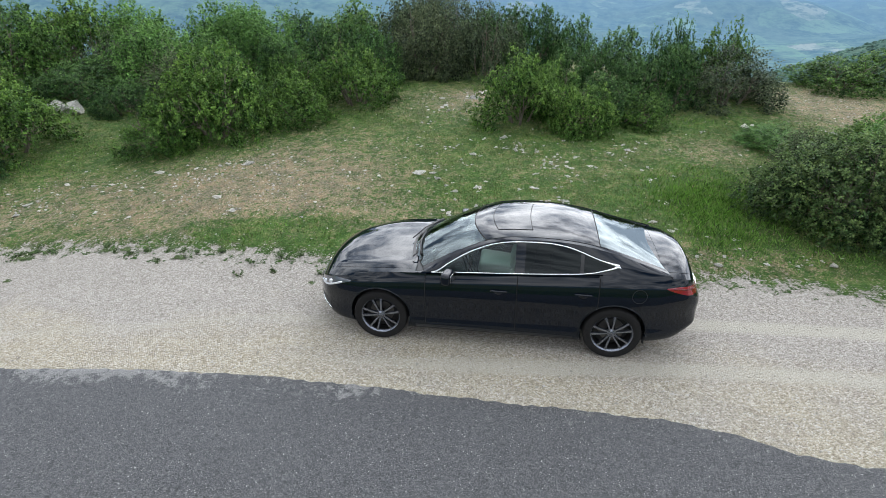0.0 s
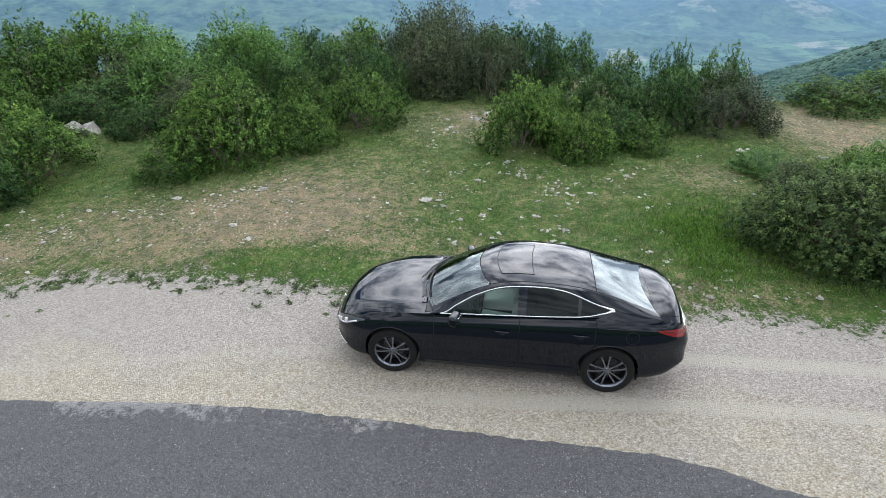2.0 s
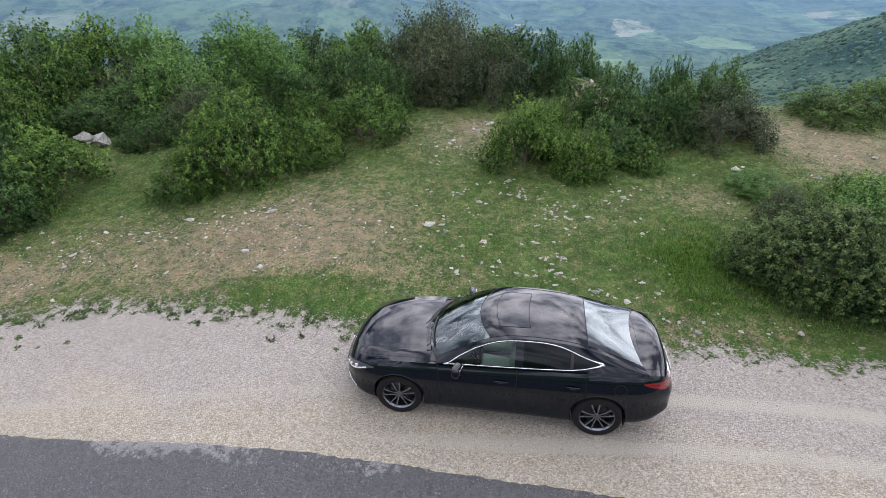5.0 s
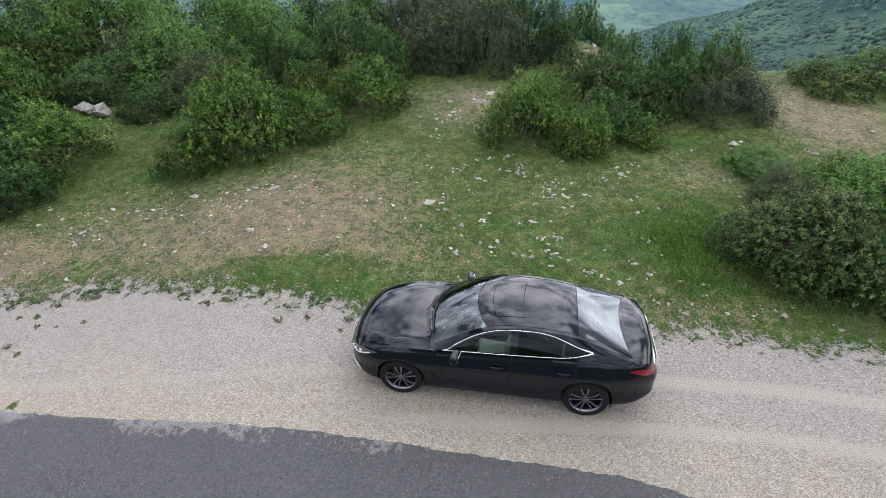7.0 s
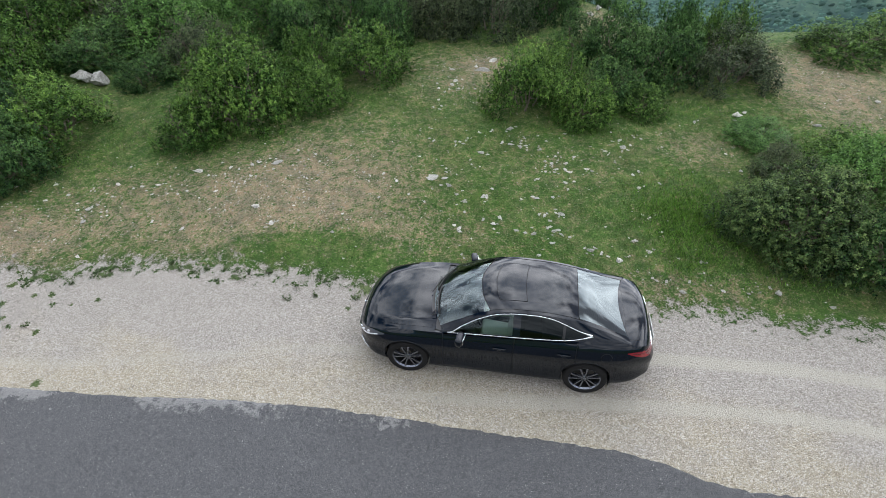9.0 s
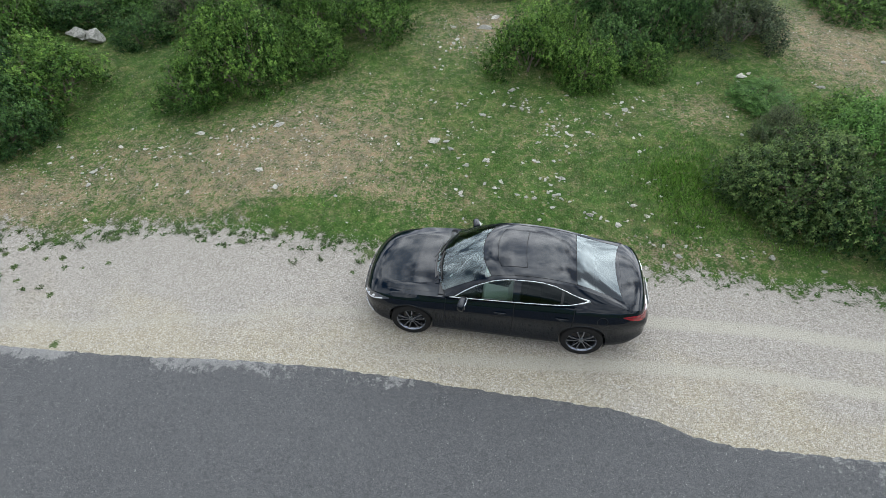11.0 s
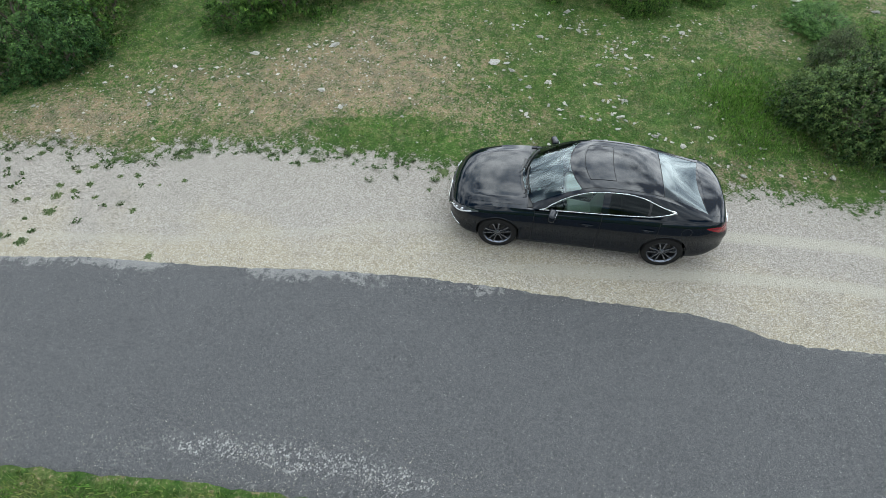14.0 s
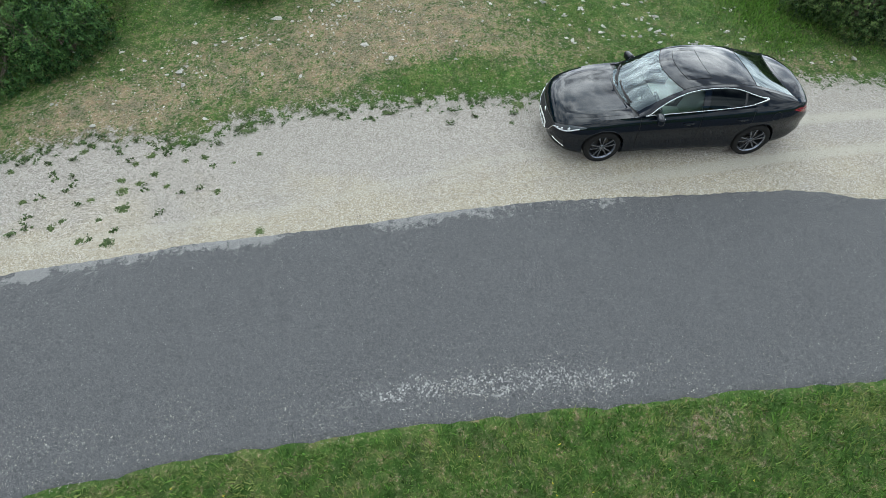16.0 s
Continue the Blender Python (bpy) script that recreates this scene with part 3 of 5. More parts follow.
def shoots(n, seed, lumps, squash=1.0, length=0.3, lift=0.35, low=0.0, inner=0.35):
    """Feet and runs of shoots over an uneven crown of radius about 1 and height about 1 that is made of many lumps."""
    r = np.random.default_rng(seed)
    a = r.uniform(0, 2 * math.pi, lumps)
    e = np.arcsin(r.uniform(low, 0.97, lumps))
    rad = r.uniform(0.40, 0.78, lumps)
    cx, cy, cz = rad * np.cos(e) * np.cos(a), rad * np.cos(e) * np.sin(a), rad * np.sin(e) * squash
    size = r.uniform(0.16, 0.40, lumps) * (1.1 - 0.3 * np.sin(e))
    top = r.uniform(0.25, 1.0, lumps)
    k = r.integers(0, lumps, n)
    d = r.normal(0, 1, (n, 3))
    d /= np.linalg.norm(d, axis=1)[:, None]
    out = np.stack([cx, cy, cz], 1)[k]
    d = d + 0.8 * out / np.maximum(0.2, np.linalg.norm(out, axis=1))[:, None]
    d /= np.linalg.norm(d, axis=1)[:, None]
    depth = np.where(r.uniform(0, 1, n) < inner, r.uniform(0.1, 0.8, n), r.uniform(0.8, 1.0, n))
    foot = out + d * (size[k] * depth)[:, None]
    foot[:, 2] = np.maximum(foot[:, 2], 0.03)
    way = d + np.array([0, 0, lift])
    way /= np.linalg.norm(way, axis=1)[:, None]
    way *= (length * r.uniform(0.45, 1.25, n))[:, None]
    tip = np.clip(top[k] * (0.35 + 0.9 * np.clip(d[:, 2] + 0.4, 0, 1)), 0, 1) * (depth > 0.75) * r.uniform(0.45, 1.2, n)
    return foot, way, tip


def limb_mesh(name, seed, n, r0, spread, tall, twigs=0):
    """Tapered, crooked limbs that fork from one base."""
    r = np.random.default_rng(seed)
    verts, faces = [], []

    def tube(p, d, length, rad, segs=5, sides=5):
        pts = []
        for i in range(segs + 1):
            t = i / segs
            q = rad * (1 - 0.75 * t)
            u = Vector(d).cross(Vector((0.3, 0.2, 1))).normalized()
            w = Vector(d).cross(u).normalized()
            base = len(verts)
            for j in range(sides):
                a = 2 * math.pi * j / sides
                verts.append(tuple(Vector(p) + u * (q * math.cos(a)) + w * (q * math.sin(a))))
            if i:
                for j in range(sides):
                    faces.append((base - sides + j, base - sides + (j + 1) % sides, base + (j + 1) % sides, base + j))
            pts.append((Vector(p), Vector(d), q))
            d = (Vector(d) + Vector(r.normal(0, 0.16, 3))).normalized()
            p = Vector(p) + Vector(d) * (length / segs)
        return pts

    for i in range(n):
        a = r.uniform(0, 6.28)
        d = Vector((math.cos(a) * spread, math.sin(a) * spread, 1)).normalized()
        line = tube(Vector((0.12 * math.cos(a), 0.12 * math.sin(a), -0.05)), d, tall * r.uniform(0.7, 1.0), r0 * r.uniform(0.6, 1.1))
        for p, dd, q in line[2:]:
            for _ in range(2 + twigs):
                e = (dd + Vector(r.normal(0, 0.6, 3)) + Vector((0, 0, 0.25))).normalized()
                tube(p, e, tall * r.uniform(0.2, 0.45), q * 0.55, 3, 4)
    return raw(name, verts, faces, BARK, True)


def crown_mesh(name, material, seed, leaves, size, spread, lumps, n_shoots, **more):
    foot, way, tip = shoots(n_shoots, seed, lumps, **more)
    v, f, t = leaf_cloud(foot, way, tip, leaves, size, spread, seed + 1)
    me = raw(name, v, f, material, False)
    float_attr(me, "tip", t)
    return me


KINDS = {
    "box": ("box_bush", "bushy evergreen shrub with yellow-green shoot tips", LEAF_BOX, dict(leaves=21000, size=0.034, spread=0.016, lumps=60, n_shoots=1700, length=0.085, lift=0.2)),
    "oak": ("oak_scrub", "dense dark green scrub oak growing in the grass", LEAF_OAK, dict(leaves=19000, size=0.034, spread=0.017, lumps=54, n_shoots=1500, length=0.09, lift=0.15)),
    "light": ("young_tree_bush", "feathery light green bush in young leaf", LEAF_LIGHT, dict(leaves=17000, size=0.040, spread=0.035, lumps=44, n_shoots=900, length=0.22, lift=0.6)),
    "grey": ("thorn_bush", "dark grey-green thorn bush with fine twigs", LEAF_GREY, dict(leaves=16000, size=0.036, spread=0.030, lumps=46, n_shoots=1200, length=0.18, lift=0.4)),
    "deep": ("juniper_bush", "deep green upright juniper bush", LEAF_DEEP, dict(leaves=14000, size=0.045, spread=0.026, lumps=46, n_shoots=950, length=0.15, lift=0.6)),
}
MODELS = {}
for kind, (nm, text, mat, how) in KINDS.items():
    for v in range(3):
        far = dict(how, leaves=int(how["leaves"] * 0.55), size=how["size"] * 1.35) if v == 2 else how
        MODELS[kind, v] = (crown_mesh("crown", mat, 100 + 17 * len(MODELS), **far), limb_mesh("trunk", 300 + len(MODELS), 6, 0.035, 0.7, 0.75, 1))


def bush(kind, x, y, r, tall, v=0, spin=0.0, deep=None, label="", sink=0.04):
    nm, text, mat, how = KINDS[kind]
    crown, limbs = MODELS[kind, 2 if y > 21.5 or x < -15 else v % 2]
    ob = new(nm)
    ob.matrix_basis = pose(x, y, float(height(x, y)) - sink, 0, 0, spin) @ Matrix.Diagonal((r, deep or r, tall, 1))
    for name, data in (("trunk", limbs), ("crown", crown)):
        new(name, data).parent = ob
    return tagged(ob, label or text, "bush", "bushes on the hilltop")


def plant(rows, first):
    for i, (kind, x, y, r, tall) in enumerate(rows):
        bush(kind, x, y, r, tall, first + i, 47.0 * (first + i))


# round the clearing
plant([("box", -5.9, 13.8, 1.6, 2.25), ("box", -7.0, 13.0, 1.15, 1.2), ("box", -4.0, 14.7, 1.15, 1.35), ("box", -6.3, 15.5, 1.55, 2.2),
       ("box", -2.6, 16.2, 1.4, 1.7), ("box", -4.6, 17.0, 1.0, 1.6), ("box", -10.9, 13.3, 1.6, 1.9), ("oak", -11.2, 11.5, 1.35, 1.7),
       ("oak", -9.8, 16.5, 1.1, 1.1), ("oak", -13.3, 13.2, 1.7, 2.3), ("box", -14.4, 16.4, 1.8, 2.6), ("oak", -12.6, 10.9, 1.4, 1.5)], 0)
plant([("box", 2.05, 14.3, 1.3, 1.9), ("box", 3.6, 13.75, 1.0, 1.35), ("box", 5.15, 14.2, 0.9, 0.85), ("oak", 4.4, 14.8, 1.1, 1.25), ("box", 3.0, 15.2, 1.1, 1.5), ("oak", 5.4, 15.8, 1.1, 1.45),
       ("grey", 8.3, 15.9, 1.5, 1.6), ("oak", 6.55, 16.0, 1.25, 1.9), ("deep", 6.95, 17.5, 0.75, 2.2), ("oak", 5.2, 17.3, 1.3, 2.1),
       ("box", 8.5, 17.3, 1.0, 2.15), ("oak", 4.2, 18.6, 1.0, 1.3), ("box", 7.8, 18.6, 1.0, 1.4),
       ("box", 12.9, 18.0, 1.7, 1.15), ("box", 15.4, 18.6, 1.8, 1.4), ("oak", 17.5, 17.5, 2.0, 1.8)], 12)
# the thicket along the brow
plant([("light", -9.9, 19.6, 1.9, 2.5), ("light", -6.5, 20.4, 1.9, 2.5), ("oak", -3.9, 20.2, 1.6, 2.3), ("oak", -12.2, 18.2, 1.6, 1.5),
       ("box", -14.8, 19.4, 2.0, 2.8), ("grey", -8.2, 17.7, 1.4, 1.7), ("grey", -11.5, 20.5, 1.6, 2.0), ("oak", -5.3, 18.7, 1.4, 1.8), ("deep", -2.4, 19.0, 1.1, 1.9),
       ("grey", -0.6, 20.6, 1.7, 2.7), ("grey", 1.4, 20.0, 1.6, 2.5), ("oak", 3.4, 21.2, 1.4, 2.4), ("grey", -1.3, 22.6, 1.7, 2.9), ("oak", 2.2, 22.6, 1.6, 2.5),
       ("deep", 5.6, 24.4, 0.9, 1.9), ("deep", 6.7, 24.6, 0.7, 1.3), ("box", 4.3, 22.8, 0.9, 1.1)], 26)
plant([("oak", -17.4, 23.6, 2.4, 3.1), ("box", -14.6, 23.2, 2.1, 3.1), ("box", -18.0, 19.6, 2.2, 2.1), ("oak", -16.6, 15.8, 2.2, 1.9), ("box", -21.0, 22.5, 2.6, 2.3),
       ("light", -12.2, 23.2, 1.7, 2.7), ("light", -8.6, 23.4, 1.8, 2.7), ("oak", -6.0, 24.2, 1.8, 2.3), ("box", -3.6, 23.8, 1.7, 2.4), ("oak", -10.4, 26.0, 2.0, 2.0),
       ("oak", -1.0, 25.6, 1.9, 2.4), ("box", 1.8, 25.4, 1.8, 2.0), ("oak", -20.5, 18.0, 2.3, 2.0), ("grey", -24.0, 20.0, 2.6, 2.1)], 43)

# the big bush beside the car's tail has a crown of its own
big_bush = new("oak_scrub")
big_bush.matrix_basis = pose(7.2, 9.1, float(height(7.2, 9.1)) - 0.05) @ Matrix.Diagonal((1.8, 1.7, 1.9, 1))
for name, data in (("trunk", limb_mesh("trunk", 71, 9, 0.03, 0.8, 0.75, 2)),
                   ("crown", crown_mesh("crown", LEAF_SCRUB, 72, leaves=60000, size=0.025, spread=0.014, lumps=56, n_shoots=4200, length=0.075, lift=0.15))):
    new(name, data).parent = big_bush
tagged(big_bush, "large rounded dark green scrub oak in tall grass", "bush", "bushes on the hilltop")
bush("light", 9.2, 9.9, 1.4, 1.7, 1, 80)
bush("box", 9.1, 11.2, 1.2, 1.2, 2, 10)
bush("oak", 8.75, 7.95, 1.25, 1.75, 0, 140)
bush("grey", 7.75, 10.9, 0.75, 1.1, 1, 30, label="small grey twiggy bush behind the scrub oak")
bush("light", 7.9, 12.8, 0.85, 0.5, 0, 60, label="low sprawling green shrub in the grass")

# a half-bare tree behind the thicket
tree = new("tree")
tree.matrix_basis = pose(-0.2, 22.2, float(height(-0.2, 22.2)) - 0.1) @ Matrix.Diagonal((1.7, 1.5, 3.5, 1))
for name, data in (("trunk", limb_mesh("trunk", 81, 11, 0.022, 0.42, 0.85, 3)),
                   ("crown", crown_mesh("crown", LEAF_GREY, 82, leaves=9000, size=0.03, spread=0.05, lumps=40, n_shoots=900, length=0.22, lift=0.9, low=0.35))):
    new(name, data).parent = tree
tagged(tree, "thin grey-green tree with many bare twigs", "tree")

# ---- stones ----
def stone_mesh(seed, flat=0.6):
    """An angular, broken block of limestone."""
    r = np.random.default_rng(seed)
    bm = bmesh.new()
    for _ in range(12):
        d = r.normal(0, 1, 3)
        d = d / np.linalg.norm(d) * r.uniform(0.72, 1.12)
        bm.verts.new((d[0], d[1], d[2] * flat))
    bmesh.ops.convex_hull(bm, input=bm.verts[:])
    bmesh.ops.delete(bm, geom=[v for v in bm.verts if not v.link_faces], context="VERTS")
    bmesh.ops.subdivide_edges(bm, edges=bm.edges[:], cuts=2, use_grid_fill=True)
    off = Vector(r.uniform(0, 50, 3))
    for v in bm.verts:
        v.co *= 1 + 0.26 * noise.noise(v.co * 1.9 + off) + 0.20 * noise.noise(v.co * 4.6 + off) + 0.10 * noise.noise(v.co * 10.0 + off)
    bmesh.ops.recalc_face_normals(bm, faces=bm.faces[:])
    me = bpy.data.meshes.new("rock")
    bm.to_mesh(me)
    bm.free()
    me.materials.append(LIMESTONE)
    return me


STONES = [stone_mesh(s, f) for s, f in ((1, 0.55), (2, 0.7), (3, 0.45), (4, 0.8), (5, 0.6), (6, 0.5))]


def rock(x, y, size, long=1.0, tall=1.0, spin=0.0, label="pale weathered limestone lying in the grass", sink=0.3):
    ob = new("rock", STONES[int(abs(x * 13 + y * 7)) % 6])
    ob.matrix_basis = pose(x, y, float(height(x, y)) + size * tall * (0.5 - sink), 0, 0, spin) @ Matrix.Diagonal((size * long, size, size * tall, 1))
    return tagged(ob, label, "rock", "limestone rocks on the hilltop")



LYING, FLAT = "pale weathered limestone lying in the grass", "flat pale limestone slab let into the turf"


def rocks(rows):
    for i, (x, y, size, long) in enumerate(rows):
        slab = long > 1.8
        rock(x, y, size * 0.95, 0.5 + 0.55 * long, 0.95, 31.0 * i if long < 1.5 else 12.0 * (i % 3), FLAT if slab else LYING, 0.42)
        for j in range(i % 3):
            a = 2.1 * i + 2.6 * j
            rock(x + math.cos(a) * size * 1.9, y + math.sin(a) * size * 1.7, size * (0.34 + 0.09 * j), 1.2, 0.7, 70.0 * a, LYING, 0.34)


rocks([(-0.44, 10.94, 0.15, 2.2), (-1.33, 10.86, 0.07, 1), (1.52, 13.17, 0.10, 1.2), (1.51, 12.43, 0.10, 1), (1.78, 12.58, 0.05, 1), (2.46, 11.56, 0.07, 1.6),
       (2.67, 10.80, 0.07, 1), (2.69, 10.55, 0.06, 1), (4.39, 12.27, 0.11, 2), (4.34, 12.58, 0.07, 1.5), (3.86, 12.08, 0.06, 1.5), (4.36, 10.58, 0.08, 1),
       (4.50, 11.24, 0.07, 1), (2.24, 12.18, 0.06, 1.4), (3.05, 11.86, 0.06, 1.3), (0.72, 12.04, 0.08, 1.6), (0.09, 10.33, 0.05, 1.2), (-0.17, 11.17, 0.05, 1.3),
       (-1.02, 10.35, 0.05, 1), (-0.65, 10.06, 0.04, 1), (0.73, 10.11, 0.04, 1), (-0.84, 11.87, 0.04, 1.4), (-2.00, 11.09, 0.04, 1.4)])
rocks([(-0.57, 14.24, 0.06, 1), (-0.34, 14.30, 0.06, 1), (0.16, 15.31, 0.07, 1), (-2.36, 14.01, 0.04, 1), (2.10, 8.77, 0.08, 1), (2.50, 8.94, 0.05, 1.2),
       (3.32, 9.26, 0.04, 1), (3.83, 8.80, 0.08, 1.2), (4.05, 8.50, 0.08, 1), (3.39, 8.25, 0.09, 1.1), (4.44, 7.42, 0.07, 1.3), (4.21, 7.69, 0.05, 1.5),
       (4.66, 7.69, 0.05, 1.3), (6.25, 7.40, 0.09, 1), (5.69, 7.39, 0.05, 1), (5.22, 7.46, 0.05, 1.4), (7.12, 7.09, 0.07, 1.4), (1.58, 10.22, 0.05, 1.2)])
rocks([(-6.40, 11.51, 0.10, 2.4), (-4.40, 11.69, 0.11, 2.4), (-5.03, 11.65, 0.08, 1.2), (-8.31, 11.13, 0.08, 1), (-7.65, 11.03, 0.08, 1.3), (-7.26, 11.04, 0.06, 1.8),
       (-8.66, 10.26, 0.13, 1), (-8.56, 9.78, 0.09, 1), (-4.02, 9.41, 0.08, 1.2), (-4.53, 9.99, 0.09, 2.0), (-3.52, 12.01, 0.05, 1.3), (-3.99, 12.22, 0.05, 1.3),
       (-6.41, 10.71, 0.05, 1.2), (-9.93, 11.17, 0.06, 1.4), (-8.31, 11.85, 0.05, 1.2), (-10.3, 8.9, 0.09, 1)])
rocks([(0.09, 15.84, 0.12, 1), (-0.04, 16.69, 0.09, 1), (-0.03, 15.58, 0.09, 1), (-0.37, 14.16, 0.06, 1.3), (0.92, 16.60, 0.20, 2), (7.81, 13.85, 0.17, 1.2),
       (-4.86, 17.56, 0.08, 1.2), (1.32, 17.39, 0.16, 1.6), (5.79, 21.38, 0.14, 1), (12.07, 14.60, 0.09, 1.5), (9.75, 13.30, 0.09, 1.8), (6.59, 13.54, 0.06, 2)])
for x, y, size, long in ((-11.95, 16.7, 0.34, 1.1), (-11.3, 16.45, 0.33, 1.05), (5.62, 22.2, 0.15, 1.4), (5.2, 21.6, 0.12, 1.2)):
    rock(x, y, size, long, 1.45, 40.0 * x, "large grey limestone boulder among the bushes", 0.22)
r = np.random.default_rng(21)
for k in range(130):
    x, y = r.uniform(-11.5, 9.5), r.uniform(8.3, 15.5)
    if k > 80:
        cx, cy = ((1.6, 12.5), (2.6, 11.2), (4.2, 12.3), (-0.2, 15.4), (-5.2, 11.4), (-8.4, 10.6))[k % 6]
        x, y = cx + r.normal(0, 0.6), cy + r.normal(0, 0.35)
    if 2.2 < x and y > 13 or x < -2.5 and y > 12 or x > 5.0 and y < 11.0 or y < float(rim_grass(x)) + 0.3:
        continue
    rock(x, y, r.uniform(0.025, 0.055), r.uniform(1, 1.8), r.uniform(0.5, 0.9), r.uniform(0, 180))


r = np.random.default_rng(33)
for k in range(34):
    cx, cy = r.uniform(-0.6, 5.2), r.uniform(8.2, 13.2)
    if cx > 2.0 and cy > 12.9 or cx > 4.4 and cy < 11.0 and cy > 8.4 or cy < float(rim_grass(cx)) + 0.5:
        continue
    for j in range(r.integers(2, 5)):
        rock(cx + r.normal(0, 0.13), cy + r.normal(0, 0.08), r.uniform(0.025, 0.065), r.uniform(1.0, 1.9), r.uniform(0.6, 1.1), r.uniform(0, 180), "jagged white limestone outcrop showing through the turf", 0.42)


def scatter_stones(name, x, y, size, material, label, category, lift=0.2):
    """Small angular stones, joined."""
    octa = np.array([(1, 0, 0), (0, 1, 0), (-1, 0, 0), (0, -1, 0), (0, 0, 1), (0, 0, -0.6)])
    tri = np.array([(0, 1, 4), (1, 2, 4), (2, 3, 4), (3, 0, 4), (1, 0, 5), (2, 1, 5), (3, 2, 5), (0, 3, 5)])
    n = len(x)
    a = rng.uniform(0, 6.28, n)
    v = octa[None] * rng.uniform(0.55, 1.35, (n, 6, 1)) * size[:, None, None] * np.array([1, 0.75, 0.6])
    c, s = np.cos(a)[:, None], np.sin(a)[:, None]
    v = np.stack([v[..., 0] * c - v[..., 1] * s, v[..., 0] * s + v[..., 1] * c, v[..., 2]], -1)
    v += np.stack([x, y, height(x, y) + size * lift], -1)[:, None]
    me = raw(name, v.reshape(-1, 3), (tri[None] + 6 * np.arange(n)[:, None, None]).reshape(-1, 3), material)
    return tagged(new(name, me), label, category, kind="stuff")


n = 42000
x, y = rng.uniform(-13, 10, n), rng.uniform(3.2, 8.9, n)
keep = (y > rim_far(x) + 0.03) & (y < rim_grass(x) + 0.25) & (rng.uniform(0, 1, n) < 1 - 0.6 * zones(x, y)[3])
scatter_stones("gravel_stones", x[keep], y[keep], rng.uniform(0.006, 0.017, keep.sum()) * (1 + (rng.uniform(0, 1, keep.sum()) > 0.97) * 0.9), GRIT, "loose pale limestone gravel on the verge", "gravel")
n = 30000
x, y = rng.uniform(-12.5, 12.5, n), rng.uniform(7.4, 18.0, n)
strewn = np.clip(spot(x, y, 2.4, 11.9, 3.0, 1.5) + spot(x, y, -4.8, 11.2, 4.5, 1.6) + spot(x, y, 4.6, 7.6, 3.4, 0.9) + 0.7 * spot(x, y, 0.3, 16.0, 1.6, 2.5) + 0.7 * spot(x, y, -9.3, 10.2, 2.4, 1.6), 0, 1) * (fuzz(x, y, 0.45, 23.0) > 0.05)
keep = (y > rim_grass(x)) & (rng.uniform(0, 1, n) < 0.08 + 0.7 * zones(x, y)[1] ** 1.5 + 0.4 * strewn)
scatter_stones("field_stones", x[keep], y[keep], 0.008 + (0.022 + 0.03 * strewn[keep]) * rng.uniform(0, 1, keep.sum()) ** 3, CHIPS, "small white stones strewn over the turf", "stones")
n = 9000
x = rng.uniform(-12, 8, n)
d = np.abs(rng.normal(0.45, 0.34, n))
keep = (fuzz(x, d * 3, 0.5, 4.1) > -0.1) & (rng.uniform(0, 1, n) < np.interp(x, [-12, -10, -8.5, -7, -5.5, -4, -2.5, -1.2, 0.5, 3], [0.9, 0.8, 0.5, 0.35, 0.8, 0.9, 0.6, 0.35, 0.25, 0.2]))
x, d = x[keep], d[keep]
scatter_stones("road_grit", x, rim_near(x) + d, rng.uniform(0.005, 0.011, len(x)), GRIT, "washed grit along the edge of the road", "grit", 1.6)


def blades(name, x, y, tall, width, material, label, dry):
    """Grass blades, each a bent strip that tapers to a point."""
    n = len(x)
    a = rng.uniform(0, 6.28, n)
    bend = tall * rng.uniform(0.15, 0.9, n)
    c, s = np.cos(a), np.sin(a)
    z = height(x, y) - 0.004
    px, py = -s * width, c * width
    v = np.stack([np.stack([x + px, y + py, z], -1), np.stack([x - px, y - py, z], -1),
                  np.stack([x + c * bend * 0.35 - px * 0.7, y + s * bend * 0.35 - py * 0.7, z + tall * 0.62], -1),
                  np.stack([x + c * bend, y + s * bend, z + tall], -1)], 1)
    f = np.array([(0, 1, 2, 3)])[None] + 4 * np.arange(n)[:, None, None]
    me = raw(name, v.reshape(-1, 3), f.reshape(-1, 4), material)
    float_attr(me, "tip", np.repeat(np.clip(dry, 0, 1), 4))
    return tagged(new(name, me), label, "grass", kind="stuff")


n = 260000
x, y = rng.uniform(-13, 12.5, n), rng.uniform(7.0, 19.0, n)
verge, bare, _, _ = zones(x, y)
patchy = fuzz(x, y, 0.6, 31.0) * 0.35 + fuzz(x, y, 0.17, 17.0) * 0.35
keep = rng.uniform(0, 1, n) < np.clip((1 - 1.15 * bare) * (0.55 + 1.3 * patchy), 0.04, 1) * step(0.62, 0.40, verge)
x, y = x[keep], y[keep]
blades("short_grass", x, y, rng.uniform(0.02, 0.055, len(x)), rng.uniform(0.003, 0.006, len(x)), BLADE, "short sun-bleached turf between the stones", rng.uniform(0, 1, len(x)) ** 2.0 * 0.8 + 0.35 * fuzz(x, y, 1.4, 6.6))
n = 100000
x, y = rng.uniform(-17, 8, n), rng.uniform(-5.0, 1.9, n)
keep = (rng.uniform(0, 1, n) < step(-5.0, -1.0, y) * step(-17, -12.5, x) * step(8, 4.5, x)) & (y < rim_near(x) - 0.02 + 0.05 * fuzz(x, y, 0.2, 3.0)) & (rng.uniform(0, 1, n) > 0.8 * zones(x, y)[1])
x, y = x[keep], y[keep]
blades("roadside_grass", x, y, rng.uniform(0.04, 0.13, len(x)), rng.uniform(0.005, 0.010, len(x)), BLADE_LUSH, "fresh green grass along the road", np.clip(rng.uniform(-0.4, 1, len(x)), 0, 1) ** 2 + 0.7 * fuzz(x, y, 0.35, 2.0))
n = 70000
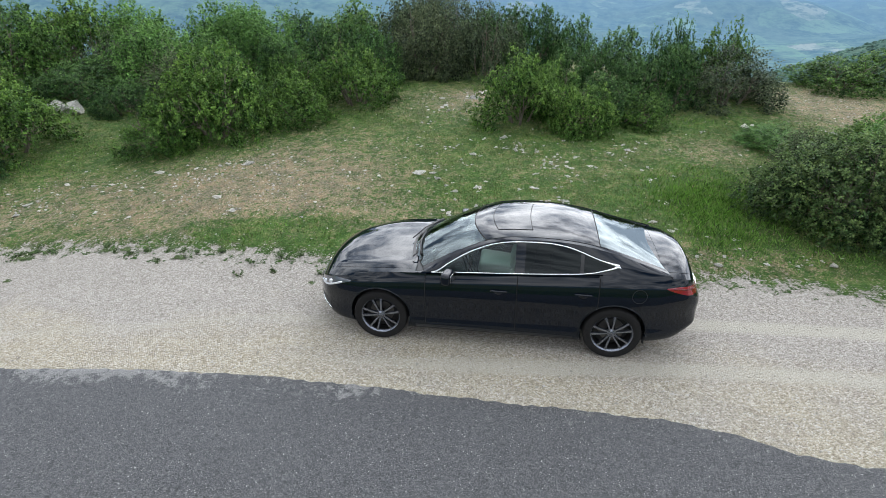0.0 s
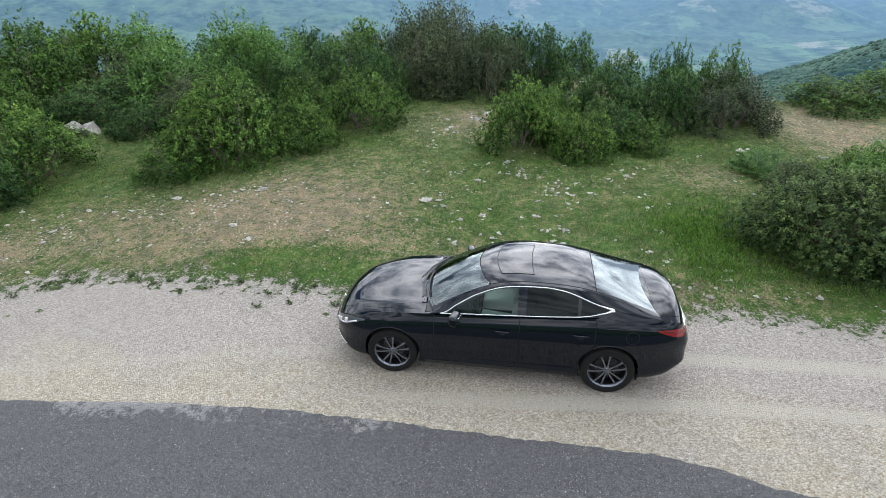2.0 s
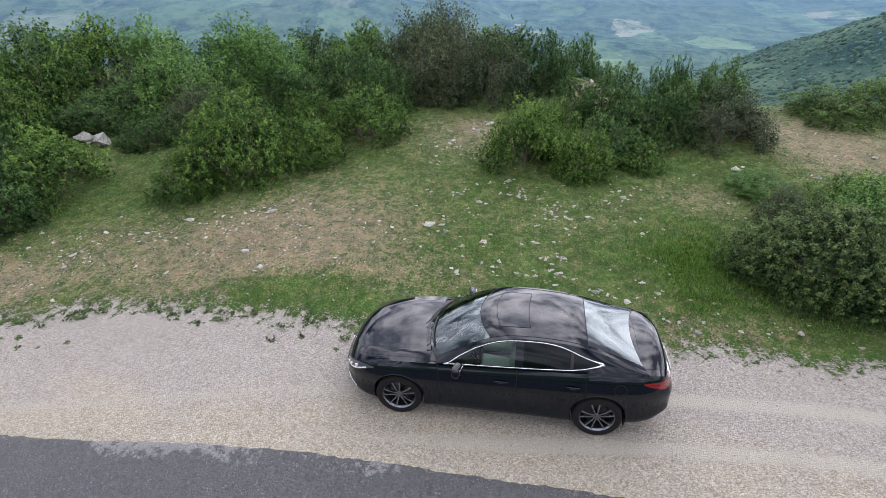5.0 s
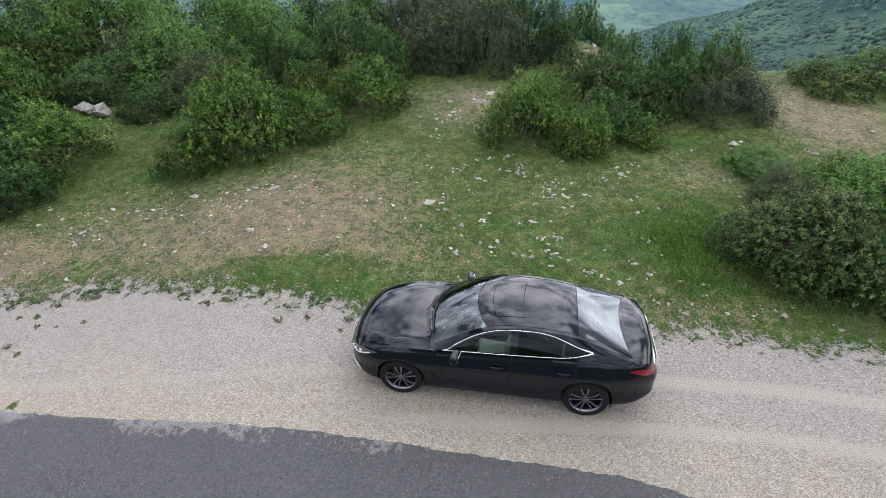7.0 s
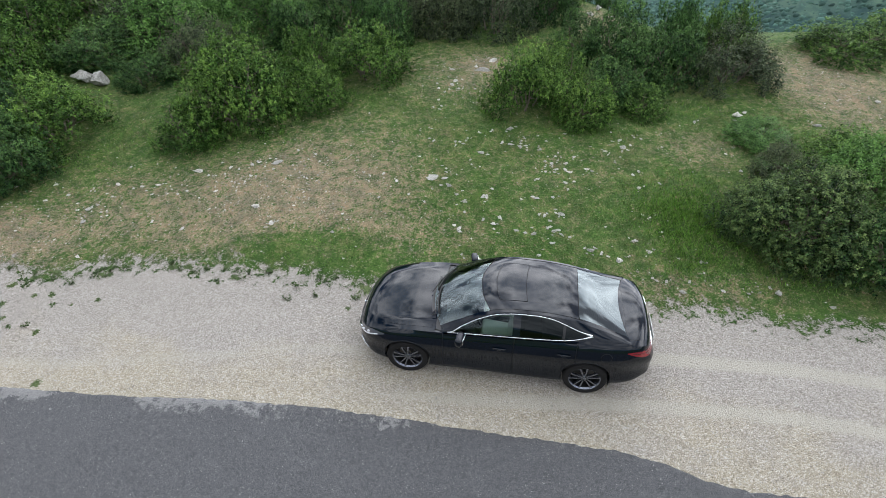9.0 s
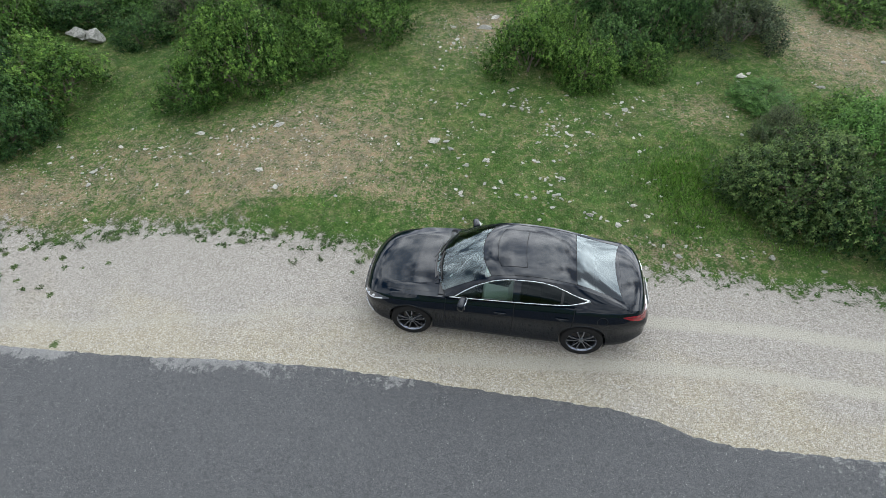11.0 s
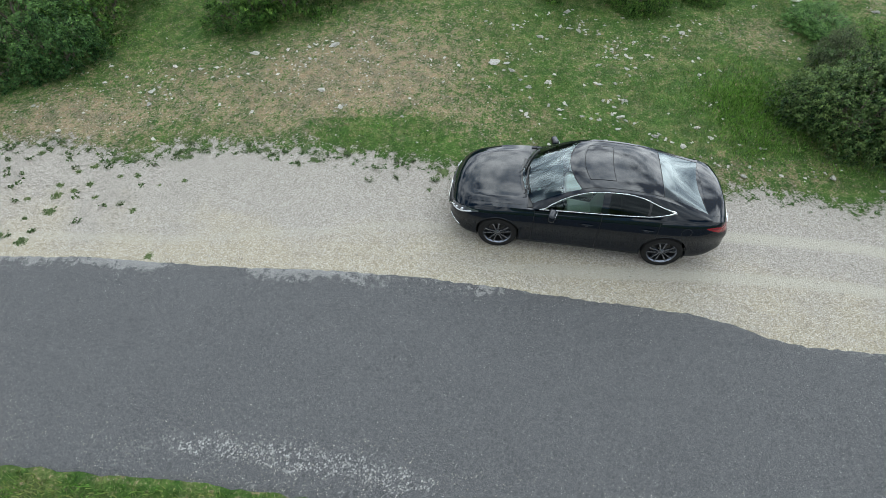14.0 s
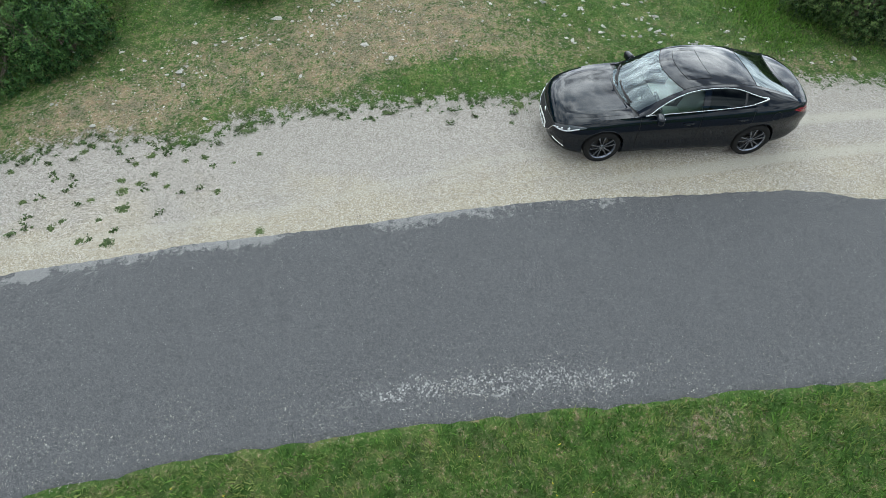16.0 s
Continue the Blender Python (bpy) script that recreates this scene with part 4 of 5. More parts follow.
x, y = np.concatenate([rng.uniform(-12.5, 12, n), rng.uniform(3.2, 7.4, 26000)]), np.concatenate([rng.uniform(7.0, 18.0, n), rng.uniform(7.2, 11.6, 26000)])
lush = (spot(x, y, 5.3, 9.3, 2.1, 2.4) + spot(x, y, 9.2, 11.6, 2.4, 1.8) + 0.8 * spot(x, y, -9.4, 12.4, 1.3, 1.8) + 0.8 * spot(x, y, -2.6, 8.5, 2.2, 0.8) + 0.6 * spot(x, y, 6.4, 14.2, 2.4, 0.9)
        + 0.6 * spot(x, y, -5.6, 12.6, 2.4, 0.6) + 0.6 * spot(x, y, -2.6, 15.0, 1.6, 0.6) + 0.6 * spot(x, y, 2.6, 13.0, 2.0, 0.5) + 0.5 * spot(x, y, 6.8, 7.6, 1.6, 0.5) + 0.5 * spot(x, y, -10, 10.6, 1.6, 0.8))
keep = rng.uniform(0, 1, len(x)) < lush * (0.7 + 0.5 * fuzz(x, y, 0.5, 3.0))
x, y, lush = x[keep], y[keep], lush[keep]
tall = rng.uniform(0.035, 0.085, len(x)) + 0.04 * np.clip(lush, 0, 1) * (x > 3.5) * (y > 8)
blades("tall_grass", x, y, tall, rng.uniform(0.003, 0.006, len(x)), BLADE_SHELTER, "lush green grass in the shelter of the bushes", np.clip(rng.uniform(-0.8, 0.8, len(x)), 0, 1))

# yellow flowers in the roadside grass
n = 220
x = rng.uniform(-9, 4.5, n)
y = rim_near(x) - 0.25 - rng.uniform(0, 1, n) ** 0.8 * 1.8
keep = fuzz(x, y, 0.7, 9.0) > 0.05
x, y = x[keep], y[keep]
v, f, t = leaf_cloud(np.stack([x, y, height(x, y) + 0.10], 1), np.tile((0.0, 0.0, 0.03), (len(x), 1)), np.ones(len(x)), 5 * len(x), 0.014, 0.003, 8)
me = raw("yellow_flowers", v, f, FLOWER)
float_attr(me, "tip", t)
tagged(new("yellow_flowers", me), "tiny yellow flowers dotted through the roadside grass", "flowers", kind="stuff")

# weeds that have rooted in the gravel
n = 48
x, y = rng.uniform(-12.5, -1.6, n), np.zeros(n)
y = rim_grass(x) - np.abs(rng.normal(0, 0.26, n)) + 0.02
more = rng.uniform(0, 1, (22, 2))
x, y = np.concatenate([x, -11.8 + 4.0 * more[:, 0]]), np.concatenate([y, 5.9 + 2.2 * more[:, 1]])
foot = np.stack([x, y, height(x, y)], 1)
spread_ = rng.normal(0, 1, (len(x), 3)) * 0.05 * np.array([1, 1, 0.3]) + np.array([0, 0, 0.02])
v, f, t = leaf_cloud(np.repeat(foot, 6, 0) + rng.normal(0, 0.035, (6 * len(x), 3)) * np.array([1, 1, 0.0]), np.repeat(spread_, 6, 0) + rng.normal(0, 0.02, (6 * len(x), 3)), rng.uniform(0, 0.6, 6 * len(x)), 6000, 0.032, 0.012, 5)
v[:, 2] = np.maximum(v[:, 2], height(v[:, 0], v[:, 1]) + 0.002)
me = raw("verge_weeds", v, f, WEED_LEAF)
float_attr(me, "tip", t)
tagged(new("verge_weeds", me), "small green weeds scattered through the gravel edge", "weeds", kind="stuff")


def weed_mesh(seed):
    r = np.random.default_rng(seed)
    foot = np.concatenate([r.normal(0, 0.45, (60, 2)), np.zeros((60, 1))], 1)
    way = np.concatenate([foot[:, :2] * 0.6, r.uniform(0.1, 0.3, (60, 1))], 1)
    v, f, t = leaf_cloud(foot, way, r.uniform(0.3, 1.0, 60), 420, 0.42, 0.12, seed)
    v[:, 2] = np.maximum(v[:, 2], 0.0)
    me = raw("weed_tuft", v, f, WEED_LEAF)
    float_attr(me, "tip", t)
    return me


WEEDS = [weed_mesh(s) for s in (11, 12, 13)]
TUFTS = ((-9.53, 6.59, 0.17), (-9.58, 7.07, 0.18), (-9.63, 7.33, 0.13), (-9.01, 7.38, 0.13), (-9.29, 7.19, 0.12), (-8.76, 6.99, 0.11), (-7.8, 6.55, 0.11), (-6.99, 7.35, 0.10),
         (-7.49, 7.25, 0.06), (-8.06, 7.55, 0.12), (-10.4, 8.24, 0.13), (-10.71, 6.36, 0.12), (-10.55, 6.5, 0.09), (-11.35, 7.15, 0.12), (-10.14, 6.94, 0.10), (-10.17, 5.93, 0.11),
         (-9.68, 5.79, 0.17), (-9.09, 7.88, 0.15), (-9.4, 7.72, 0.11), (-8.42, 7.55, 0.10), (-11.69, 7.95, 0.10), (-9.91, 6.39, 0.08), (-7.03, 5.34, 0.13), (-7.25, 8.04, 0.15),
         (-7.08, 8.02, 0.14), (-8.27, 8.16, 0.16), (-8.66, 8.07, 0.15), (-5.8, 8.18, 0.16), (-5.45, 8.18, 0.15), (-4.62, 8.14, 0.13), (-4.37, 7.83, 0.15), (-1.96, 6.98, 0.09), (-1.7, 7.47, 0.22))
for i, (x, y, size) in enumerate(TUFTS):
    ob = new("weed_tuft", WEEDS[i % 3])
    ob.matrix_basis = pose(x, y, float(height(x, y)), 0, 0, 77.0 * i) @ Matrix.Diagonal((size * 0.50, size * 0.42, size * 0.20, 1))
    tagged(ob, "small green weed tuft rooted in the gravel", "weed", "weeds on the verge")

# ---- the parked car: x forward, y to its left, z up, between the axles ----
def car_paint():
    k = Mat("black_paint", 0.06, 0.0, spec=0.02, Coat_Weight=1.0, Coat_Roughness=0.012, Coat_IOR=1.41)
    flake = k.noise(420, 2)
    k.colour(k.mix(flake, (0.0010, 0.0026, 0.0054), (0.0024, 0.0060, 0.0120)))
    k.put(k.b.inputs["Roughness"], k.ramp(k.noise(3.2, 6, 0.65), (0.35, 0.03), (0.75, 0.10)))
    return k.m


def glass_material(name, tint, ior=1.75, haze=0.0):
    k = Mat(name)
    t = k.t
    t.nodes.remove(k.b)
    clear, gloss, mixer, fres = (t.nodes.new(n) for n in ("ShaderNodeBsdfTransparent", "ShaderNodeBsdfGlossy", "ShaderNodeMixShader", "ShaderNodeFresnel"))
    clear.inputs[0].default_value = (*tint, 1)
    gloss.inputs["Roughness"].default_value = haze
    gloss.inputs["Color"].default_value = (0.86, 0.97, 1.0, 1)
    fres.inputs["IOR"].default_value = ior
    t.links.new(fres.outputs[0], mixer.inputs[0])
    t.links.new(clear.outputs[0], mixer.inputs[1])
    t.links.new(gloss.outputs[0], mixer.inputs[2])
    t.links.new(mixer.outputs[0], t.nodes["Material Output"].inputs[0])
    return k.m


PAINT = car_paint()
GLASS = glass_material("clear_glass", (0.40, 0.52, 0.49), 1.45)
SCREEN = glass_material("coated_screen", (0.66, 0.80, 0.79), 1.95, 0.05)
TINTED = glass_material("privacy_glass", (0.035, 0.04, 0.042), 1.33)
REAR_GLASS = glass_material("rear_glass", (0.10, 0.12, 0.12), 1.95, 0.012)
CHROME = plain("chrome", (0.78, 0.79, 0.80), 0.12, 1.0)
TRIM = plain("black_plastic", (0.012, 0.012, 0.013), 0.45, grain=0.3)
GAP = plain("shut_line", (0.002, 0.002, 0.002), 0.8)
CABIN = plain("dark_cabin", (0.02, 0.02, 0.022), 0.7, grain=0.2)
LEATHER = plain("cream_leather", (0.70, 0.68, 0.60), 0.5, grain=0.1, scale=90)
DASH = plain("dash_top", (0.055, 0.055, 0.058), 0.6, grain=0.2)
RUBBER = plain("tyre_rubber", (0.011, 0.0105, 0.0105), 0.8, grain=0.4, scale=30, spec=0.2)
ALLOY = plain("gunmetal_alloy", (0.20, 0.215, 0.25), 0.26, 0.9, grain=0.1)
BARREL = plain("rim_barrel", (0.014, 0.014, 0.015), 0.5, 0.3)
STEEL = plain("brake_steel", (0.12, 0.115, 0.11), 0.4, 1.0)
RED_LENS = plain("red_lens", (0.20, 0.003, 0.008), 0.12, Coat_Weight=1.0)
CLEAR_LENS = plain("lamp_lens", (0.09, 0.095, 0.11), 0.08, 0.4, Coat_Weight=1.0)
BRIGHT = plain("lamp_reflector", (0.80, 0.82, 0.86), 0.22, 0.6)
PLATE = plain("number_plate", (0.75, 0.75, 0.72), 0.5)


def curve(*knots):
    """Smooth, monotone interpolation through (at, value, ...) knots."""
    k = np.array(sorted(knots), float)
    x, y = k[:, 0], k[:, 1:]
    h, d = np.diff(x)[:, None], np.diff(y, axis=0) / np.diff(x)[:, None]
    m = np.zeros_like(y)
    m[0], m[-1] = d[0], d[-1]
    same = d[:-1] * d[1:] > 0
    w1, w2 = 2 * h[1:] + h[:-1], h[1:] + 2 * h[:-1]
    with np.errstate(divide="ignore", invalid="ignore"):
        m[1:-1] = np.where(same, (w1 + w2) / (w1 / d[:-1] + w2 / d[1:]), 0)

    def f(v):
        v = np.clip(np.asarray(v, float), x[0], x[-1])
        i = np.clip(np.searchsorted(x, v, "right") - 1, 0, len(x) - 2)
        t, hh = ((v - x[i]) / (x[i + 1] - x[i]))[..., None], (x[i + 1] - x[i])[..., None]
        out = (2 * t**3 - 3 * t**2 + 1) * y[i] + (t**3 - 2 * t**2 + t) * hh * m[i] + (3 * t**2 - 2 * t**3) * y[i + 1] + (t**3 - t**2) * hh * m[i + 1]
        return out[..., 0] if out.shape[-1] == 1 else out
    return f


def eased(f, lo, hi, width):
    """The curve f between lo and hi with its bends rounded over about that width, its ends kept."""
    at = np.linspace(lo, hi, 801)
    v = f(at).reshape(801, -1)
    half = max(2, int(3 * width / (hi - lo) * 800))
    w = np.exp(-0.5 * (np.arange(-half, half + 1) / (half / 3)) ** 2)
    w /= w.sum()
    ext = np.concatenate([2 * v[0] - v[half:0:-1], v, 2 * v[-1] - v[-2:-half - 2:-1]])
    out = np.stack([np.convolve(ext[:, j], w, "valid") for j in range(v.shape[1])], 1)

    def g(u):
        got = [np.interp(u, at, out[:, j]) for j in range(out.shape[1])]
        return got[0] if len(got) == 1 else np.stack(got, -1)
    return g


NOSE, TAIL, AXLE, WHEEL_R = 2.345, -2.425, 1.415, 0.343
top_z = curve((-2.425, 1.02), (-2.38, 1.12), (-2.30, 1.135), (-1.9, 1.152), (-1.5, 1.10), (1.0, 1.01), (1.4, 0.99), (1.8, 0.94), (2.05, 0.888), (2.20, 0.838), (2.28, 0.785), (2.32, 0.73), (2.345, 0.64))
edge_z = curve((-2.425, 0.95), (-2.3, 1.035), (-1.9, 1.085), (-1.4, 1.09), (-0.5, 1.04), (0.4, 0.995), (0.9, 0.972), (1.3, 0.948), (1.6, 0.915), (1.9, 0.855), (2.15, 0.785), (2.29, 0.70), (2.345, 0.61))
wide = curve((-2.425, 0.50), (-2.39, 0.645), (-2.31, 0.735), (-2.15, 0.81), (-1.9, 0.868), (-1.5, 0.905), (-1.1, 0.912), (-0.5, 0.902), (0.5, 0.900), (1.1, 0.910), (1.45, 0.912), (1.7, 0.89), (1.95, 0.83), (2.12, 0.745), (2.23, 0.635), (2.295, 0.52), (2.33, 0.39), (2.345, 0.22))
sill_z = curve((-2.425, 0.45), (-2.25, 0.33), (-1.9, 0.25), (-1.0, 0.20), (1.0, 0.19), (1.9, 0.20), (2.2, 0.22), (2.345, 0.30))
inset = curve((-2.425, 0.05), (-1.9, 0.075), (-1.2, 0.07), (0.8, 0.052), (1.4, 0.07), (2.0, 0.12), (2.345, 0.08))
top_z, edge_z, wide = eased(top_z, TAIL, NOSE, 0.035), eased(edge_z, TAIL, NOSE, 0.05), eased(wide, TAIL, NOSE, 0.02)
SIDE_F = np.array([0.0, 0.06, 0.13, 0.22, 0.33, 0.45, 0.57, 0.67, 0.76, 0.84, 0.91, 0.96, 1.0])
SIDE_W = np.array([-0.055, -0.018, -0.012, -0.020, -0.022, -0.014, -0.002, 0.004, -0.004, -0.016, -0.034, -0.052, -1.0])


@functools.lru_cache(maxsize=None)
def side_profile(x):
    """Half-width and height up the flank at x, sill to shoulder."""
    w, zb, ze, s = float(wide(x)), float(sill_z(x)), float(edge_z(x)), float(inset(x))
    y = w + SIDE_W * np.clip(w / 0.9, 0.3, 1)
    y[-1] = w - s
    return y, zb + SIDE_F * (ze - zb)


@functools.lru_cache(maxsize=None)
def side_curve(x):
    y, z = side_profile(x)
    return curve(*zip(z, y))


def lean(x, z):
    """Rake of the nose and tail: how far a point at x moves aft or forward by its height."""
    front = step(1.9, NOSE, x)
    rear = step(-2.1, TAIL, x)
    return x - 0.05 * front * step(0.45, 0.85, z) - 0.10 * front * step(0.34, 0.16, z) + 0.09 * rear * step(0.72, 0.98, z) + 0.10 * rear * step(0.48, 0.28, z)


def flank(x, z, off=0.0):
    y, zz = side_profile(x)
    return (float(lean(x, z)), float(side_curve(x)(z)) + off, float(z))


def deck(x, t, off=0.0):
    """Bonnet and boot: t from the shoulder (0) to the middle (1)."""
    y0, ze, zc = float(wide(x)) - float(inset(x)), float(edge_z(x)), float(top_z(x))
    y = y0 * (1 - t)
    z = ze + (zc - ze) * (1 - (1 - t) ** 2.3)
    z += 0.010 * float(step(0.9, 1.3, x) * step(2.25, 1.8, x)) * math.exp(-((t - 0.24) / 0.13) ** 2)
    return (float(lean(x, z)), y, z + off)


def front_face(y, z, off=0.0):
    """The nose at half-width y and height z."""
    xs = np.linspace(NOSE, 1.7, 160)
    ys = np.array([flank(x, z)[1] for x in xs])
    i = int(np.argmax(ys >= abs(y)))
    x = xs[i] if i == 0 else np.interp(abs(y), ys[i - 1:i + 1], xs[i - 1:i + 1])
    return (float(lean(x, z)) + off, y, z)


def rear_face(y, z, off=0.0):
    xs = np.linspace(TAIL, -1.9, 120)
    ys = np.array([flank(x, z)[1] for x in xs])
    i = int(np.argmax(ys >= abs(y)))
    x = xs[i] if i == 0 else np.interp(abs(y), ys[i - 1:i + 1], xs[i - 1:i + 1])
    return (float(lean(x, z)) - off, y, z)


def patch(name, f, us, vs, material, parent, label="", mirror=False, rim=0.012, both=False):
    """A curved panel: f(u, v) gives its points; the rim turns inward by its thickness."""
    flip = -1 if mirror else 1
    bm = bmesh.new()
    grid = [[bm.verts.new((p[0], flip * p[1], p[2])) for p in (f(u, v) for v in vs)] for u in us]
    for i in range(len(us) - 1):
        for j in range(len(vs) - 1):
            q = [grid[i][j], grid[i + 1][j], grid[i + 1][j + 1], grid[i][j + 1]]
            try:
                bm.faces.new(q)
            except ValueError:
                pass
    bmesh.ops.remove_doubles(bm, verts=bm.verts[:], dist=1e-5)
    bmesh.ops.recalc_face_normals(bm, faces=bm.faces[:])
    out = sum((fc.normal.dot((fc.calc_center_median() - Vector((fc.calc_center_median().x * 0.6, 0, 0.6)))) * fc.calc_area() for fc in bm.faces), 0.0)
    if out < 0:
        bmesh.ops.reverse_faces(bm, faces=bm.faces[:])
    if rim:
        bm.normal_update()
        ext = bmesh.ops.extrude_edge_only(bm, edges=[e for e in bm.edges if e.is_boundary])
        for v in (g for g in ext["geom"] if isinstance(g, bmesh.types.BMVert)):
            n = sum((fc.normal for fc in v.link_faces), Vector())
            to = Vector((v.co.x * 0.8, 0, 0.6)) - v.co
            v.co += to.normalized() * rim
    ob = part(name, bm, material, parent, label)
    ob.data.set_sharp_from_angle(angle=radians(42))
    return ob


def tube(name, points, radius, material, parent, label="", closed=False, flat=1.0, sides=6):
    """A round or flattened strip along points."""
    bm = bmesh.new()
    pts = [Vector(p) for p in points]
    n, rings = len(pts), []
    for i, p in enumerate(pts):
        a = pts[(i - 1) % n] if closed or i else p
        b = pts[(i + 1) % n] if closed or i < n - 1 else p
        d = (b - a).normalized()
        out = Vector((0, math.copysign(1, p.y or 1), 0.25))
        w = d.cross(out).normalized()
        u = w.cross(d).normalized()
        r = radius[i] if isinstance(radius, (list, tuple)) else radius
        rings.append([bm.verts.new(p + w * (r * math.cos(2 * math.pi * j / sides)) + u * (r * flat * math.sin(2 * math.pi * j / sides))) for j in range(sides)])
    for i in range(n if closed else n - 1):
        a, b = rings[i], rings[(i + 1) % n]
        for j in range(sides):
            bm.faces.new((a[j], a[(j + 1) % sides], b[(j + 1) % sides], b[j]))
    if not closed:
        bm.faces.new(rings[0][::-1])
        bm.faces.new(rings[-1])
    bmesh.ops.recalc_face_normals(bm, faces=bm.faces[:])
    return part(name, bm, material, parent, label)


def block(name, size, at, material, parent, label="", turn=(0, 0, 0), soft=0.03, segs=3):
    bm = bmesh.new()
    bmesh.ops.create_cube(bm, size=1.0, matrix=Matrix.Diagonal((*size, 1)))
    bmesh.ops.bevel(bm, geom=bm.edges[:], offset=min(soft, min(size) * 0.45), segments=segs, profile=0.6, affect="EDGES")
    bmesh.ops.transform(bm, matrix=pose(*at, *turn), verts=bm.verts[:])
    return part(name, bm, material, parent, label)


def lathe(name, profile, material, parent, segs=48, label=""):
    """Turned about the y axis: (radius, y) pairs."""
    bm = bmesh.new()
    rings = []
    for r, y in profile:
        rings.append([bm.verts.new((r * math.cos(2 * math.pi * j / segs), y, r * math.sin(2 * math.pi * j / segs))) for j in range(segs)])
    for a, b in zip(rings, rings[1:]):
        for j in range(segs):
            bm.faces.new((a[j], a[(j + 1) % segs], b[(j + 1) % segs], b[j]))
    bmesh.ops.recalc_face_normals(bm, faces=bm.faces[:])
    ob = part(name, bm, material, parent, label)
    ob.data.set_sharp_from_angle(angle=radians(35))
    return ob


# cabin lines, by a running number from the windscreen's foot (0) to the foot of the rear window (8)
mid_line = curve((0, 1.10, 0, 1.015), (1, 0.74, 0, 1.222), (2, 0.30, 0, 1.405), (3, -0.05, 0, 1.447), (4, -0.45, 0, 1.452), (5, -0.85, 0, 1.434), (6, -1.17, 0, 1.39), (7, -1.53, 0, 1.285), (8, -1.86, 0, 1.168))
rail = curve((0, 0.86, 0.775, 0.98), (1, 0.48, 0.73, 1.195), (2, 0.06, 0.68, 1.362), (3, -0.22, 0.664, 1.403), (4, -0.50, 0.657, 1.406), (5, -0.85, 0.652, 1.388), (6, -1.17, 0.65, 1.337), (7, -1.58, 0.675, 1.225), (8, -1.98, 0.73, 1.112))
belt = curve((0, 0.90, 0.835, 0.968), (1, 0.48, 0.838, 0.998), (2, 0.06, 0.842, 1.018), (3, -0.22, 0.843, 1.034), (4, -0.50, 0.842, 1.048), (5, -0.85, 0.838, 1.072), (6, -1.17, 0.83, 1.096), (7, -1.60, 0.81, 1.115), (8, -2.02, 0.77, 1.088))
window_top = curve((0.0, 0.97), (0.34, 0.96), (0.8, 0.38), (1.4, 0.15), (2.2, 0.10), (4.2, 0.10), (4.9, 0.15), (5.4, 0.25), (5.85, 0.38), (6.25, 0.49), (6.58, 0.555), (8, 0.56))
window_low = curve((0.0, 0.97), (5.3, 0.97), (5.8, 0.93), (6.2, 0.80), (6.42, 0.68), (6.58, 0.56), (8, 0.56))


mid_line, rail, belt = eased(mid_line, 0, 8, 0.45), eased(rail, 0, 8, 0.45), eased(belt, 0, 8, 0.45)


def roof_at(u, v, off=0.0):
    c, r = mid_line(u), rail(u)
    return (c[0] + (r[0] - c[0]) * v ** 2, r[1] * v, c[2] + (r[2] - c[2]) * (0.62 * v ** 2 + 0.38 * v ** 4) + off)


def cab_side(u, w, off=0.0):
    r, b = rail(u), belt(u)
    p = r + (b - r) * w
    return (p[0], p[1] + 0.022 * math.sin(math.pi * w) + off, p[2])


def fender(u, w):
    """The shoulder that runs from the pillar behind the window down into the flank."""
    w0 = float(window_low(u)) + 0.08
    p0, q0 = Vector(cab_side(u, w0, 0.003)), Vector(cab_side(u, w0 + 0.05, 0.003))
    x = p0.x
    z = float(edge_z(x)) - 0.11
    p3, q3 = Vector(flank(x, z, 0.006)), Vector(flank(x, z + 0.03, 0.006))
    h = 0.36 * (p3 - p0).length
    p1, p2 = p0 + (q0 - p0).normalized() * h, p3 + (q3 - p3).normalized() * h
    return tuple(p0 * (1 - w) ** 3 + p1 * 3 * w * (1 - w) ** 2 + p2 * 3 * w * w * (1 - w) + p3 * w ** 3)


def door_foot(x):
    d = abs(x + AXLE)
    return max(0.295, WHEEL_R + math.sqrt(max(0, AXLE_GAP**2 - d * d)) if d < AXLE_GAP else 0)


AXLE_GAP = 0.405
car = new("car")
car.matrix_basis = pose(0.803, 6.175, -0.004, 0, 0, 171.66)
tagged(car, "glossy black four-door saloon parked on the gravel verge", "car")

